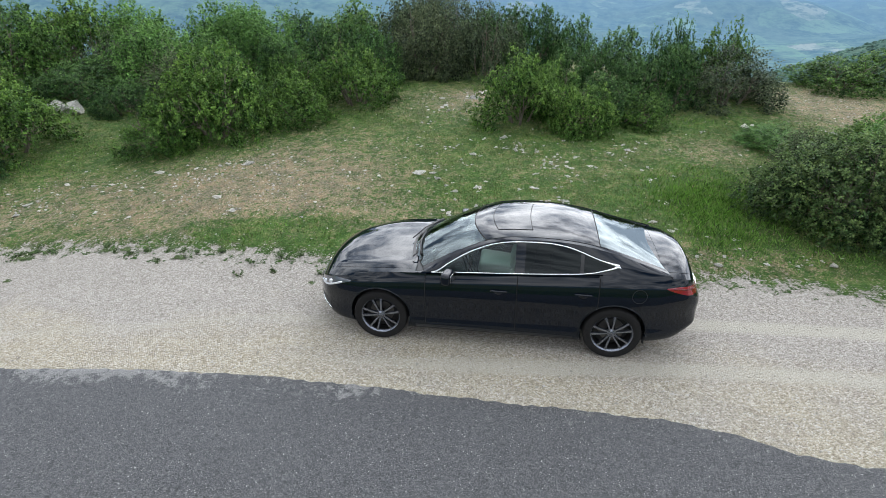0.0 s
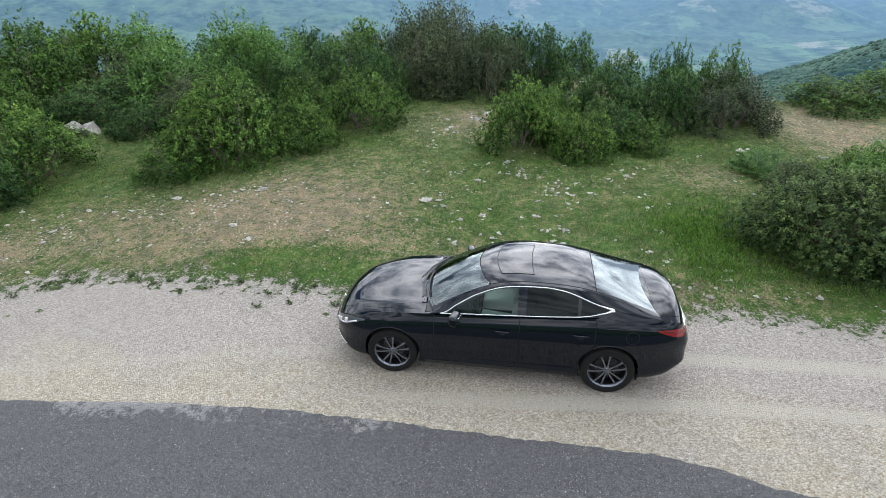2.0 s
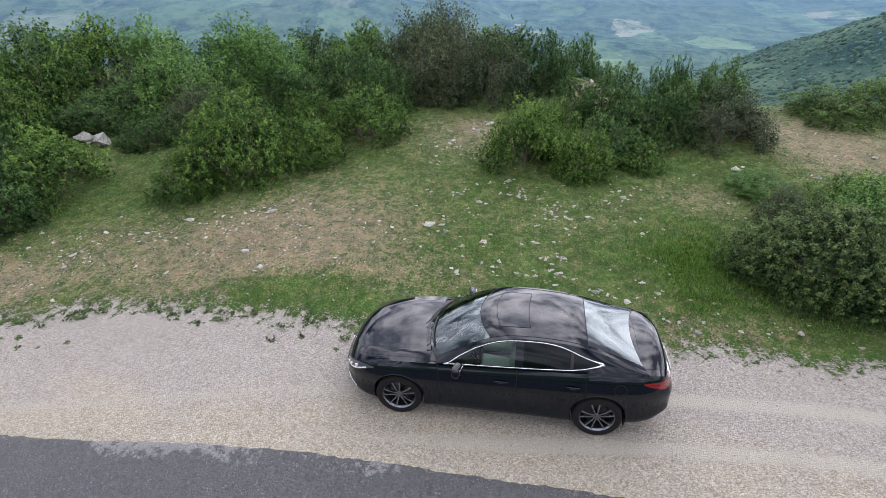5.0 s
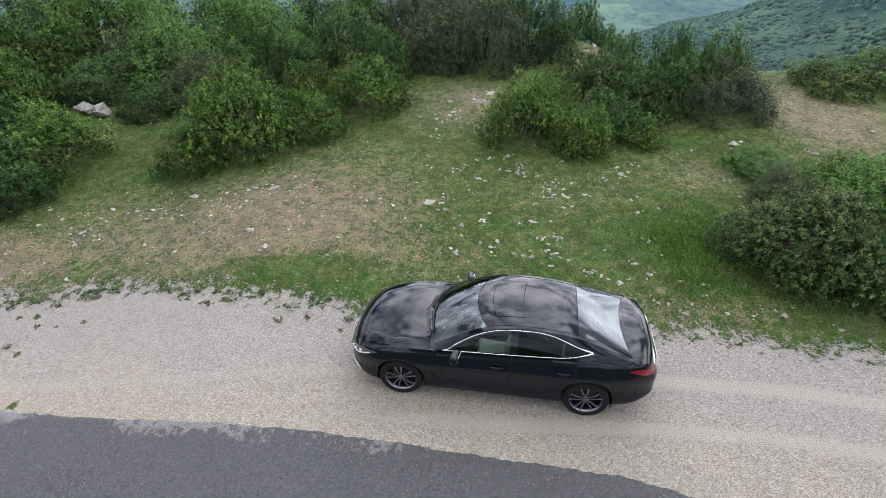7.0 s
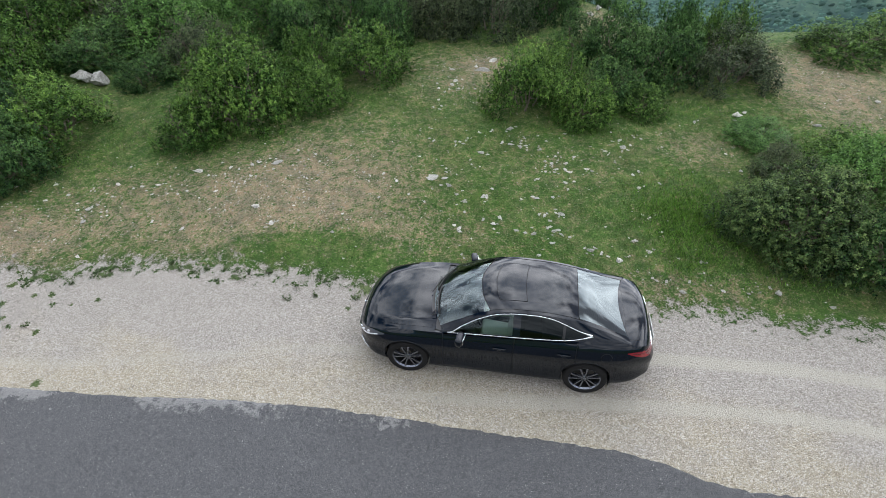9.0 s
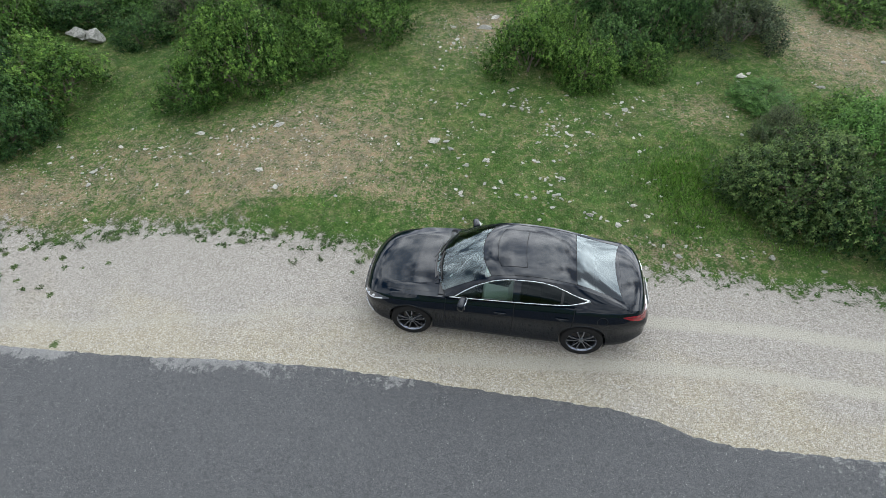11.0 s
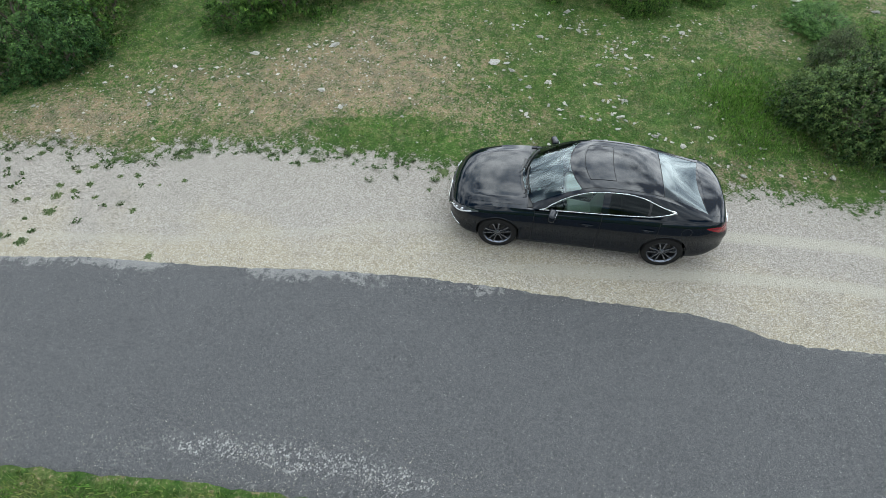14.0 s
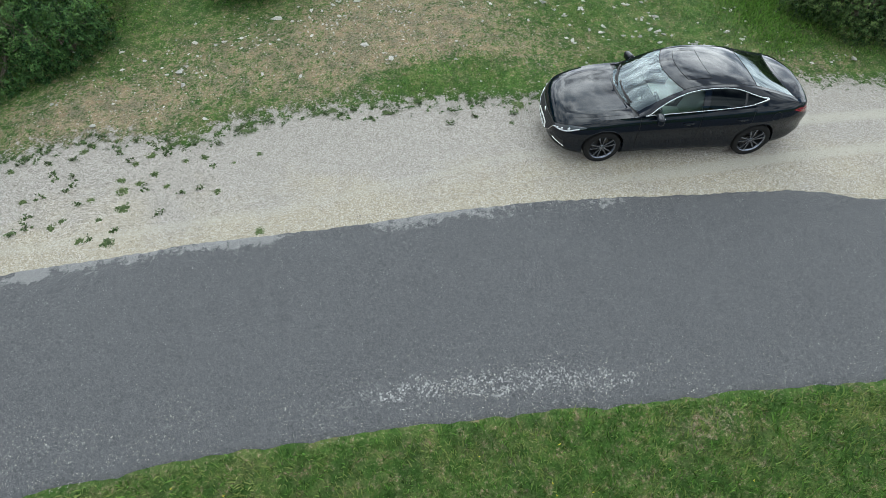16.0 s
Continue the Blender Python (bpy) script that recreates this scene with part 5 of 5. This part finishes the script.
# body shell: flanks, bonnet, boot and the tub under the cabin
stations = np.unique(np.concatenate([np.linspace(TAIL, -2.2, 12), np.linspace(-2.2, -1.78, 10), [-1.775, -1.765, -1.197, -1.188, 0.818, 0.826], np.linspace(-1.76, 0.95, 46), [0.958, 0.968], np.linspace(0.98, 2.1, 26), np.linspace(2.1, NOSE, 22)]))
ts = np.linspace(0, 1, 13)[1:]
bm, rings = bmesh.new(), []
for x in stations:
    y, z = side_profile(x)
    half = [(float(lean(x, z[0])), 0.0, z[0] - 0.01), (float(lean(x, z[0])), y[0] * 0.6, z[0] - 0.01)]
    fs = np.linspace(0, 1, 27)
    zs_ = z[0] + fs * (z[-1] - z[0])
    half += [flank(x, zz, -0.016 if -1.19 < x < 0.82 and door_foot(x) + 0.01 < zz < z[-1] - 0.03 else 0.0) for zz in zs_]
    if -1.77 < x < 0.963:
        ws, ze = y[-1], z[-1]
        for t in ts:
            d = min(1.0, t / 0.35)
            half.append((x, ws - 0.045 * min(1, t / 0.17) - (ws - 0.045) * max(0, (t - 0.35) / 0.65), ze - 0.006 - 0.50 * max(0, min(1, (t - 0.17) / 0.18))))
    else:
        half += [deck(x, t) for t in ts]
    rings.append([bm.verts.new(p) for p in half] + [bm.verts.new((p[0], -p[1], p[2])) for p in half[-2:0:-1]])
for a, b in zip(rings, rings[1:]):
    for j in range(len(a)):
        bm.faces.new((a[j], a[(j + 1) % len(a)], b[(j + 1) % len(a)], b[j]))
bm.faces.new(rings[0][::-1])
bm.faces.new(rings[-1])
bmesh.ops.recalc_face_normals(bm, faces=bm.faces[:])
body = part("body", bm, [PAINT, CABIN], car, "gloss black body")
cutter_bm = bmesh.new()
for x in (AXLE, -AXLE):
    for s in (-1, 1):
        bmesh.ops.create_cone(cutter_bm, cap_ends=True, segments=56, radius1=0.392, radius2=0.378, depth=0.50, matrix=pose(x, s * 0.87, WHEEL_R + 0.012, 90 * s))
cutter = part("arch", cutter_bm, CABIN, car)
cut = body.modifiers.new("arches", "BOOLEAN")
cut.operation, cut.object, cut.solver = "DIFFERENCE", cutter, "EXACT"
cut_mesh = bpy.data.meshes.new_from_object(body.evaluated_get(bpy.context.evaluated_depsgraph_get()))
body.modifiers.clear()
body.data = cut_mesh
cut_mesh.name = "body"
bpy.data.objects.remove(cutter)
for p in cut_mesh.polygons:
    c = p.center
    in_arch = any(math.hypot(c.x - ax, c.z - WHEEL_R) < 0.3795 and abs(c.y) < 0.905 and c.z < 0.73 for ax in (AXLE, -AXLE)) and abs(c.y) > 0.5
    tub = -1.77 < c.x < 0.963 and c.z < float(edge_z(c.x)) - 0.02 and (abs(c.y) < float(wide(c.x)) - 0.09) and c.z > 0.4
    p.material_index = 1 if in_arch or tub or c.z < 0.185 else 0
    p.use_smooth = True
cut_mesh.set_sharp_from_angle(angle=radians(30))

lin = np.linspace
# cabin: roof, pillars, glass
for s in (False, True):
    us = lin(0, 8, 81)
    patch("roof_rail", lambda u, v: roof_at(u, 0.925 + 0.08 * v), us, lin(0, 1, 4), PAINT, car, mirror=s)
    patch("window_frame", lambda u, w: cab_side(u, w * float(window_top(u))), us, lin(0, 1, 7), PAINT, car, mirror=s)
    patch("quarter_panel", lambda u, w: cab_side(u, float(window_low(u)) + (1.0 - float(window_low(u))) * w, -0.001), lin(5.3, 8, 30), lin(0, 1, 6), PAINT, car, mirror=s)
    patch("rear_fender", fender, lin(6.12, 7.95, 26), lin(0, 1, 12), PAINT, car, "black rear fender below the window", s, rim=0.006)
    patch("belt_trim", lambda u, w: cab_side(u, 0.968 + 0.05 * w), us, lin(0, 1, 3), PAINT, car, mirror=s)
    for name, u0, u1, mat, text in (("front_window", 0.36, 3.12, GLASS, "clear front side window"), ("rear_window", 3.34, 5.42, TINTED, "dark tinted side window"), ("quarter_window", 5.50, 6.56, TINTED, "small dark quarter window")):
        patch(name, lambda u, w: cab_side(u, float(window_top(u)) + (float(window_low(u)) - float(window_top(u))) * w, -0.006), lin(u0, u1, 26), lin(0, 1, 8), mat, car, text, s, rim=0.004)
    patch("door_pillar", lambda u, w: cab_side(u, float(window_top(u)) + (float(window_low(u)) - float(window_top(u))) * w, -0.002), lin(3.04, 3.44, 6), lin(0, 1, 8), PAINT, car, "gloss black pillar", s)
    patch("window_bar", lambda u, w: cab_side(u, float(window_top(u)) + (float(window_low(u)) - float(window_top(u))) * w, -0.002), lin(5.40, 5.52, 3), lin(0, 1, 6), TRIM, car, mirror=s)
    flip = -1 if s else 1
    loop = [cab_side(u, float(window_top(u)) - 0.035, 0.004) for u in lin(0.32, 6.56, 80)] + [cab_side(u, float(window_low(u)) + 0.015, 0.006) for u in lin(6.60, 0.32, 80)]
    tube("chrome_trim", [(p[0], flip * p[1], p[2]) for p in loop], [0.0085 + 0.010 * float(step(-1.20, -1.42, p[0])) for p in loop], CHROME, car, "bright chrome window surround", closed=True, flat=0.5)
roof_rows = lin(-0.925, 0.925, 27)
patch("windscreen", lambda u, v: roof_at(u, v, -0.004), lin(0.03, 1.97, 22), roof_rows, SCREEN, car, "raked windscreen reflecting the clouds", rim=0.004)
patch("roof", lambda u, v: roof_at(u, v), lin(1.985, 6.03, 40), roof_rows, PAINT, car, "black roof panel")
patch("rear_screen", lambda u, v: roof_at(u, v, -0.004), lin(6.06, 7.97, 20), lin(-0.9, 0.9, 23), REAR_GLASS, car, "sloping rear window reflecting the clouds", rim=0.004)
for sgn in (1, -1):
    patch("rear_pillar", lambda u, v: roof_at(u, 0.895 + 0.035 * v, 0.001), lin(6.03, 8.0, 20), lin(0, 1, 3), PAINT, car, mirror=sgn < 0)
sunroof = patch("sunroof", lambda u, v: roof_at(u, v, 0.0035), lin(2.62, 3.82, 12), lin(-0.66, 0.66, 15), PAINT, car, "glass sunroof")
ring = [roof_at(u, 0.665, 0.002) for u in lin(2.61, 3.83, 12)] + [roof_at(3.83, v, 0.002) for v in lin(0.66, -0.66, 14)] + [roof_at(u, -0.665, 0.002) for u in lin(3.83, 2.61, 12)] + [roof_at(2.61, v, 0.002) for v in lin(-0.66, 0.66, 14)]
tube("sunroof_gap", ring, 0.0045, GAP, sunroof, closed=True)
for u in (1.975, 6.045):
    tube("roof_gap", [roof_at(u, v, -0.001) for v in lin(-0.925, 0.925, 24)], 0.006, GAP, car)
for sgn in (1, -1):
    tube("roof_gap", [(p[0], sgn * p[1], p[2]) for p in (roof_at(u, 0.92, 0.0) for u in lin(1.9, 6.3, 36))], 0.005, GAP, car)

# panels on the shell
for s in (False, True):
    flip = -1 if s else 1
    for name, x0, x1 in (("front_door", 0.83, -0.262), ("rear_door", -0.274, -1.20)):
        door = patch(name, lambda x, f: flank(x, door_foot(x) + f * (float(edge_z(x)) - 0.018 - door_foot(x)), 0.006), lin(x0, x1, 30), lin(0, 1, 28), PAINT, car, mirror=s, rim=0.012)
        edge = [flank(x1 - 0.006, z, 0.001) for z in lin(door_foot(x1), float(edge_z(x1)) - 0.012, 14)]
        tube("door_gap", [(p[0], flip * p[1], p[2]) for p in edge], 0.0055, GAP, car)
        hx = (x1 + 0.21) if name == "front_door" else -1.03
        tube("handle", [(p[0], flip * p[1], p[2]) for p in (flank(x, 0.825 + (0.04 if name == "rear_door" else 0.0), 0.028 - 0.9 * (x - hx) ** 2) for x in lin(hx - 0.105, hx + 0.105, 9))], [0.007, 0.013, 0.015, 0.015, 0.015, 0.015, 0.015, 0.013, 0.007], PAINT, door, "pull handle", flat=0.7)
        tube("handle_cup", [(p[0], flip * p[1], p[2]) for p in (flank(x, 0.805 + (0.04 if name == "rear_door" else 0.0), 0.003) for x in lin(hx - 0.07, hx + 0.07, 7))], [0.006, 0.02, 0.026, 0.028, 0.026, 0.02, 0.006], TRIM, door, flat=0.12)
    edge = [flank(0.836, z, 0.001) for z in lin(0.30, float(edge_z(0.836)) - 0.012, 14)]
    tube("door_gap", [(p[0], flip * p[1], p[2]) for p in edge], 0.0045, GAP, car)
    patch("sill", lambda x, f: flank(x, 0.195 + 0.085 * f, 0.006 - 0.02 * abs(f - 0.5)), lin(0.96, -0.96, 30), lin(0, 1, 5), TRIM, car, "matt black sill", s)
    # arch lips
    for ax in (AXLE, -AXLE):
        pts = []
        for a in lin(-0.32, math.pi + 0.32, 40):
            px, pz = ax + 0.387 * math.cos(a), WHEEL_R + 0.012 + 0.387 * math.sin(a)
            p = flank(px, max(pz, float(sill_z(px)) + 0.02), 0.0)
            pts.append((px, flip * p[1], pz))
        tube("arch_lip", pts, 0.009, PAINT, car, flat=0.6)
    # door mirror
    mirror = block("door_mirror", (0.125, 0.22, 0.15), (0.55, flip * 0.985, 1.005), PAINT, car, "black door mirror", (0, 0, flip * -12), 0.055, 5)
    block("mirror_foot", (0.06, 0.12, 0.045), (0.555, flip * 0.875, 1.0), TRIM, mirror, soft=0.02)
    block("mirror_glass", (0.006, 0.145, 0.085), (0.485, flip * 0.978, 1.005), CHROME, mirror, "mirror glass", (0, 0, flip * -12), 0.03)
    # headlamp
    lamp_foot, lamp_top = curve((1.78, 0.785), (1.98, 0.705), (2.16, 0.630), (2.29, 0.595)), curve((1.78, 0.80), (1.98, 0.795), (2.16, 0.745), (2.29, 0.68))
    lamp = patch("headlamp", lambda x, f: flank(x, float(lamp_foot(x)) + f * float(lamp_top(x) - lamp_foot(x)), 0.005), lin(1.78, 2.29, 22), lin(0, 1, 7), CLEAR_LENS, car, "slim swept-back headlamp", s)
    tube("lamp_strip", [(p[0], flip * p[1], p[2]) for p in (flank(x, float(lamp_foot(x)) + 0.016, 0.008) for x in lin(1.90, 2.28, 14))], 0.013, BRIGHT, lamp, flat=0.5)
    for cx, cz, cr in ((2.08, 0.712, 0.032), (2.19, 0.668, 0.028)):
        p = flank(cx, cz, 0.004)
        bm = bmesh.new()
        bmesh.ops.create_uvsphere(bm, u_segments=16, v_segments=8, radius=cr, matrix=pose(p[0], flip * p[1], p[2]) @ Matrix.Diagonal((1, 0.4, 1, 1)))
        part("projector", bm, BRIGHT, lamp)
    tube("fog_strip", [(p[0], flip * p[1], p[2]) for p in (flank(x, 0.31 + 0.42 * (x - 2.10), 0.010) for x in lin(2.10, 2.29, 10))], 0.008, CHROME, car, "chrome bumper strip", flat=0.6)
    patch("fog_recess", lambda x, f: flank(x, 0.295 + 0.40 * (x - 2.10) + f * 0.11, 0.003), lin(2.12, 2.30, 8), lin(0, 1, 4), TRIM, car, mirror=s)
    # tail lamp
    tail_foot, tail_top = curve((-2.42, 0.865), (-2.3, 0.87), (-2.1, 0.915), (-1.95, 0.97)), curve((-2.42, 0.955), (-2.3, 0.975), (-2.1, 0.99), (-1.95, 0.98))
    tail = patch("tail_lamp", lambda x, f: flank(x, float(tail_foot(x)) + f * float(tail_top(x) - tail_foot(x)), 0.006), lin(-2.42, -1.955, 20), lin(0, 1, 6), RED_LENS, car, "slim red tail lamp", s)
    tube("lamp_bar", [(p[0], flip * p[1], p[2]) for p in (flank(x, float(tail_foot(x)) * 0.35 + float(tail_top(x)) * 0.65, 0.008) for x in lin(-2.41, -2.03, 12))], 0.007, plain("dark_red_lens", (0.10, 0.003, 0.006), 0.2), tail, flat=0.4)
    block("exhaust_tip", (0.10, 0.085, 0.085), (-2.29, flip * 0.56, 0.30), CHROME, car, "round exhaust tip", soft=0.04, segs=5)
    # mud flap behind each wheel
    for ax in (AXLE, -AXLE):
        block("mud_flap", (0.02, 0.14, 0.10), (ax - 0.375, flip * 0.79, 0.265), TRIM, car, soft=0.008, segs=1)
patch("bonnet", lambda x, t: deck(x, t, 0.003) if t <= 1 else (deck(x, 2 - t, 0.003)[0], -deck(x, 2 - t)[1], deck(x, 2 - t, 0.003)[2]), lin(1.02, 2.29, 40), lin(0.10, 1.90, 41), PAINT, car, "long black bonnet", rim=0.008)
patch("boot_lid", lambda x, t: deck(x, t, 0.003) if t <= 1 else (deck(x, 2 - t, 0.003)[0], -deck(x, 2 - t)[1], deck(x, 2 - t, 0.003)[2]), lin(-1.93, -2.395, 16), lin(0.14, 1.86, 27), PAINT, car, "short black boot lid", rim=0.008)
patch("cowl", lambda x, v: (x - 0.16 * v * v, 0.78 * v, 1.0 + 0.014 * (1 - v * v) - 0.045 * abs(v) ** 3), lin(0.96, 1.12, 4), lin(-1, 1, 21), TRIM, car, "black plastic cowl", rim=0.01)
for y0, y1, u1 in ((0.50, -0.10, 0.20), (-0.02, -0.62, 0.18)):
    pts = [Vector(roof_at(0.13 + 0.16 * k, (y0 + (y1 - y0) * k) / 0.76, 0.016)) for k in lin(0, 1, 9)]
    wiper = tube("wiper_blade", pts, 0.014, TRIM, car, "black wiper blade", flat=1.0)
    tube("wiper_arm", [pts[0] + Vector((0.10, 0.06, -0.01)), pts[0] + Vector((0.05, 0.02, 0.02)), pts[3] + Vector((0.03, 0, 0.018)), pts[5] + Vector((0, 0, 0.012))], 0.009, TRIM, wiper)
# fuel flap
fp = [flank(-1.66 + 0.082 * math.cos(a), 0.875 + 0.082 * math.sin(a), 0.001) for a in lin(0, 2 * math.pi, 25)[:-1]]
tube("fuel_flap", fp, 0.004, GAP, car, "round fuel flap", closed=True)
# nose
grille_edge = curve((0.0, 0.335), (0.25, 0.355), (0.42, 0.47), (0.50, 0.60))
grille = patch("grille", lambda y, f: front_face(y, float(grille_edge(abs(y))) + f * (0.655 - float(grille_edge(abs(y)))), 0.005), lin(-0.50, 0.50, 31), lin(0, 1, 8), TRIM, car, "black mesh grille")
for k in range(6):
    z = 0.385 + 0.045 * k
    half = float(np.interp(z, [0.335, 0.355, 0.47, 0.60], [0.0, 0.25, 0.42, 0.5])) - 0.02
    tube("grille_bar", [front_face(y, z, 0.010) for y in lin(-half, half, 15)], 0.005, CABIN, grille)
wing = [front_face(y, float(grille_edge(abs(y))) - 0.006, 0.014) for y in lin(-0.50, 0.50, 41)]
wing = [flank(2.245, 0.645, 0.012)[0:1] + (-flank(2.245, 0.645, 0.012)[1],) + (0.65,)] + wing + [flank(2.245, 0.645, 0.012)[0:2] + (0.65,)]
tube("chrome_wing", wing, 0.013, CHROME, grille, "chrome wing under the grille", flat=0.6)
plate = patch("number_plate", lambda y, f: (front_face(0.26, 0.42, 0.035)[0], y, 0.385 + 0.11 * f), lin(-0.26, 0.26, 3), lin(0, 1, 3), PLATE, car, "pale number plate with dark bars")
for k in range(3):
    block("plate_bar", (0.004, 0.12, 0.055), (front_face(0.26, 0.42, 0.037)[0], -0.15 + 0.15 * k, 0.44), TRIM, plate, soft=0.001, segs=1)
bm = bmesh.new()
bmesh.ops.create_cone(bm, cap_ends=True, segments=24, radius1=0.055, radius2=0.05, depth=0.012, matrix=pose(front_face(0, 0.60, 0.012)[0], 0, 0.595, 0, 90))
part("badge", bm, CHROME, grille, "round chrome badge")
# tail
rear_plate = patch("number_plate", lambda y, f: (rear_face(0.26, 0.72, 0.012)[0], y, 0.72 + 0.11 * f), lin(-0.26, 0.26, 3), lin(0, 1, 3), PLATE, car, "pale number plate with dark bars")
for k in range(3):
    block("plate_bar", (0.004, 0.12, 0.055), (rear_face(0.26, 0.72, 0.016)[0], -0.15 + 0.15 * k, 0.775), TRIM, rear_plate, soft=0.001, segs=1)
tube("boot_chrome", [rear_face(y, 0.935, 0.010) for y in lin(-0.58, 0.58, 25)], 0.011, CHROME, car, "chrome bar across the boot lid", flat=0.5)
patch("rear_skirt", lambda y, f: rear_face(y, 0.33 + 0.10 * f, 0.004), lin(-0.56, 0.56, 21), lin(0, 1, 3), TRIM, car)

# inside
patch("dashboard", lambda x, v: (x, 0.70 * v, 0.955 - 0.05 * v * v - 0.5 * max(0, 0.52 - x) + 0.02 * math.exp(-((v - 0.5) / 0.25) ** 2)), lin(0.97, 0.36, 10), lin(-1, 1, 21), DASH, car, "grey dashboard")
for y in (0.36, -0.36):
    seat = block("seat", (0.52, 0.50, 0.16), (0.02, y, 0.56), LEATHER, car, "cream leather front seat", (0, -6, 0), 0.06, 4)
    block("backrest", (0.15, 0.48, 0.62), (-0.31, y, 0.88), LEATHER, seat, "", (0, -20, 0), 0.07, 5)
    block("head_restraint", (0.10, 0.26, 0.19), (-0.43, y, 1.245), LEATHER, seat, "", (0, -14, 0), 0.05, 5)
bench = block("rear_bench", (0.52, 1.24, 0.18), (-0.98, 0, 0.58), LEATHER, car, "cream leather rear bench", (0, -6, 0), 0.07, 4)
block("backrest", (0.16, 1.24, 0.58), (-1.34, 0, 0.86), LEATHER, bench, "", (0, -26, 0), 0.07, 4)
block("parcel_shelf", (0.45, 1.16, 0.03), (-1.62, 0, 1.06), CABIN, car, soft=0.01)
bm = bmesh.new()
ring_n, ring_m = 28, 8
vv = [[bm.verts.new(((0.185 + 0.016 * math.cos(b)) * math.cos(a), (0.185 + 0.016 * math.cos(b)) * math.sin(a), 0.016 * math.sin(b))) for b in lin(0, 2 * math.pi, ring_m + 1)[:-1]] for a in lin(0, 2 * math.pi, ring_n + 1)[:-1]]
for i in range(ring_n):
    for j in range(ring_m):
        bm.faces.new((vv[i][j], vv[(i + 1) % ring_n][j], vv[(i + 1) % ring_n][(j + 1) % ring_m], vv[i][(j + 1) % ring_m]))
bmesh.ops.create_cube(bm, size=1.0, matrix=Matrix.Diagonal((0.35, 0.05, 0.02, 1)))
bmesh.ops.transform(bm, matrix=pose(0.36, 0.36, 0.90, 0, -66, 0), verts=bm.verts[:])
part("steering_wheel", bm, TRIM, car, "black steering wheel")
block("inner_mirror", (0.03, 0.22, 0.06), (0.30, 0, 1.27), TRIM, car, soft=0.02)
block("sticker", (0.004, 0.05, 0.06), (0.80, 0.46, 1.085), PLATE, car, "small white windscreen sticker", (0, -50, 0), 0.001, 1)


# wheels
def spoke_mesh():
    """One of a pair of slim forked spokes."""
    bm = bmesh.new()
    for lean_ in (-1, 1):
        rows = []
        for r, off, w, y in ((0.045, 0.013, 0.012, 0.030), (0.10, 0.025, 0.013, 0.038), (0.17, 0.040, 0.015, 0.044), (0.234, 0.056, 0.020, 0.042)):
            c = lean_ * off
            rows.append([bm.verts.new(p) for p in ((c - w, y - 0.030, r), (c - w * 0.75, y, r), (c + w * 0.75, y, r), (c + w, y - 0.030, r))])
        for a, b in zip(rows, rows[1:]):
            for j in range(3):
                bm.faces.new((a[j], a[j + 1], b[j + 1], b[j]))
    bmesh.ops.recalc_face_normals(bm, faces=bm.faces[:])
    me = bpy.data.meshes.new("spoke")
    bm.to_mesh(me)
    bm.free()
    me.materials.append(ALLOY)
    return me


SPOKE = spoke_mesh()


def wheel(x, side, steer=0.0):
    hub = new("wheel")
    hub.parent = car
    hub.matrix_basis = pose(x, side * 0.79, WHEEL_R, 0, 0, (0 if side > 0 else 180) + steer)
    tagged(hub, "dark alloy wheel with twin spokes")
    lathe("tyre", [(0.236, -0.105), (0.262, -0.113), (0.300, -0.116), (0.328, -0.108), (0.341, -0.085), (0.343, 0.0), (0.341, 0.085), (0.328, 0.108), (0.300, 0.116), (0.262, 0.113), (0.240, 0.103)], RUBBER, hub, 56, "black low-profile tyre")
    rim = lathe("rim", [(0.10, -0.03), (0.215, -0.03), (0.232, -0.08), (0.238, -0.10), (0.232, -0.06), (0.225, 0.05), (0.236, 0.088), (0.246, 0.106), (0.250, 0.100), (0.240, 0.104)], BARREL, hub, 48)
    lathe("rim_lip", [(0.228, 0.080), (0.236, 0.100), (0.246, 0.107), (0.249, 0.102)], ALLOY, rim, 48)
    for k in range(5):
        sp = new("spoke", SPOKE)
        sp.parent = rim
        sp.matrix_basis = pose(0, 0.055, 0, 0, 72 * k + 10, 0)
    lathe("hub_cap", [(0.0, 0.094), (0.022, 0.094), (0.034, 0.090), (0.056, 0.080), (0.062, 0.055)], ALLOY, rim, 24)
    lathe("brake_disc", [(0.05, 0.0), (0.15, 0.0), (0.15, -0.02), (0.05, -0.02)], STEEL, hub, 32)
    for k in range(5):
        a = math.radians(72 * k + 46)
        bm = bmesh.new()
        bmesh.ops.create_cone(bm, cap_ends=True, segments=8, radius1=0.009, radius2=0.008, depth=0.02, matrix=pose(0.045 * math.sin(a), 0.088, 0.045 * math.cos(a), 90))
        part("wheel_nut", bm, STEEL, rim)
    return hub


for x in (AXLE, -AXLE):
    for side in (1, -1):
        wheel(x, side, 2.0 if x > 0 else 0.0)
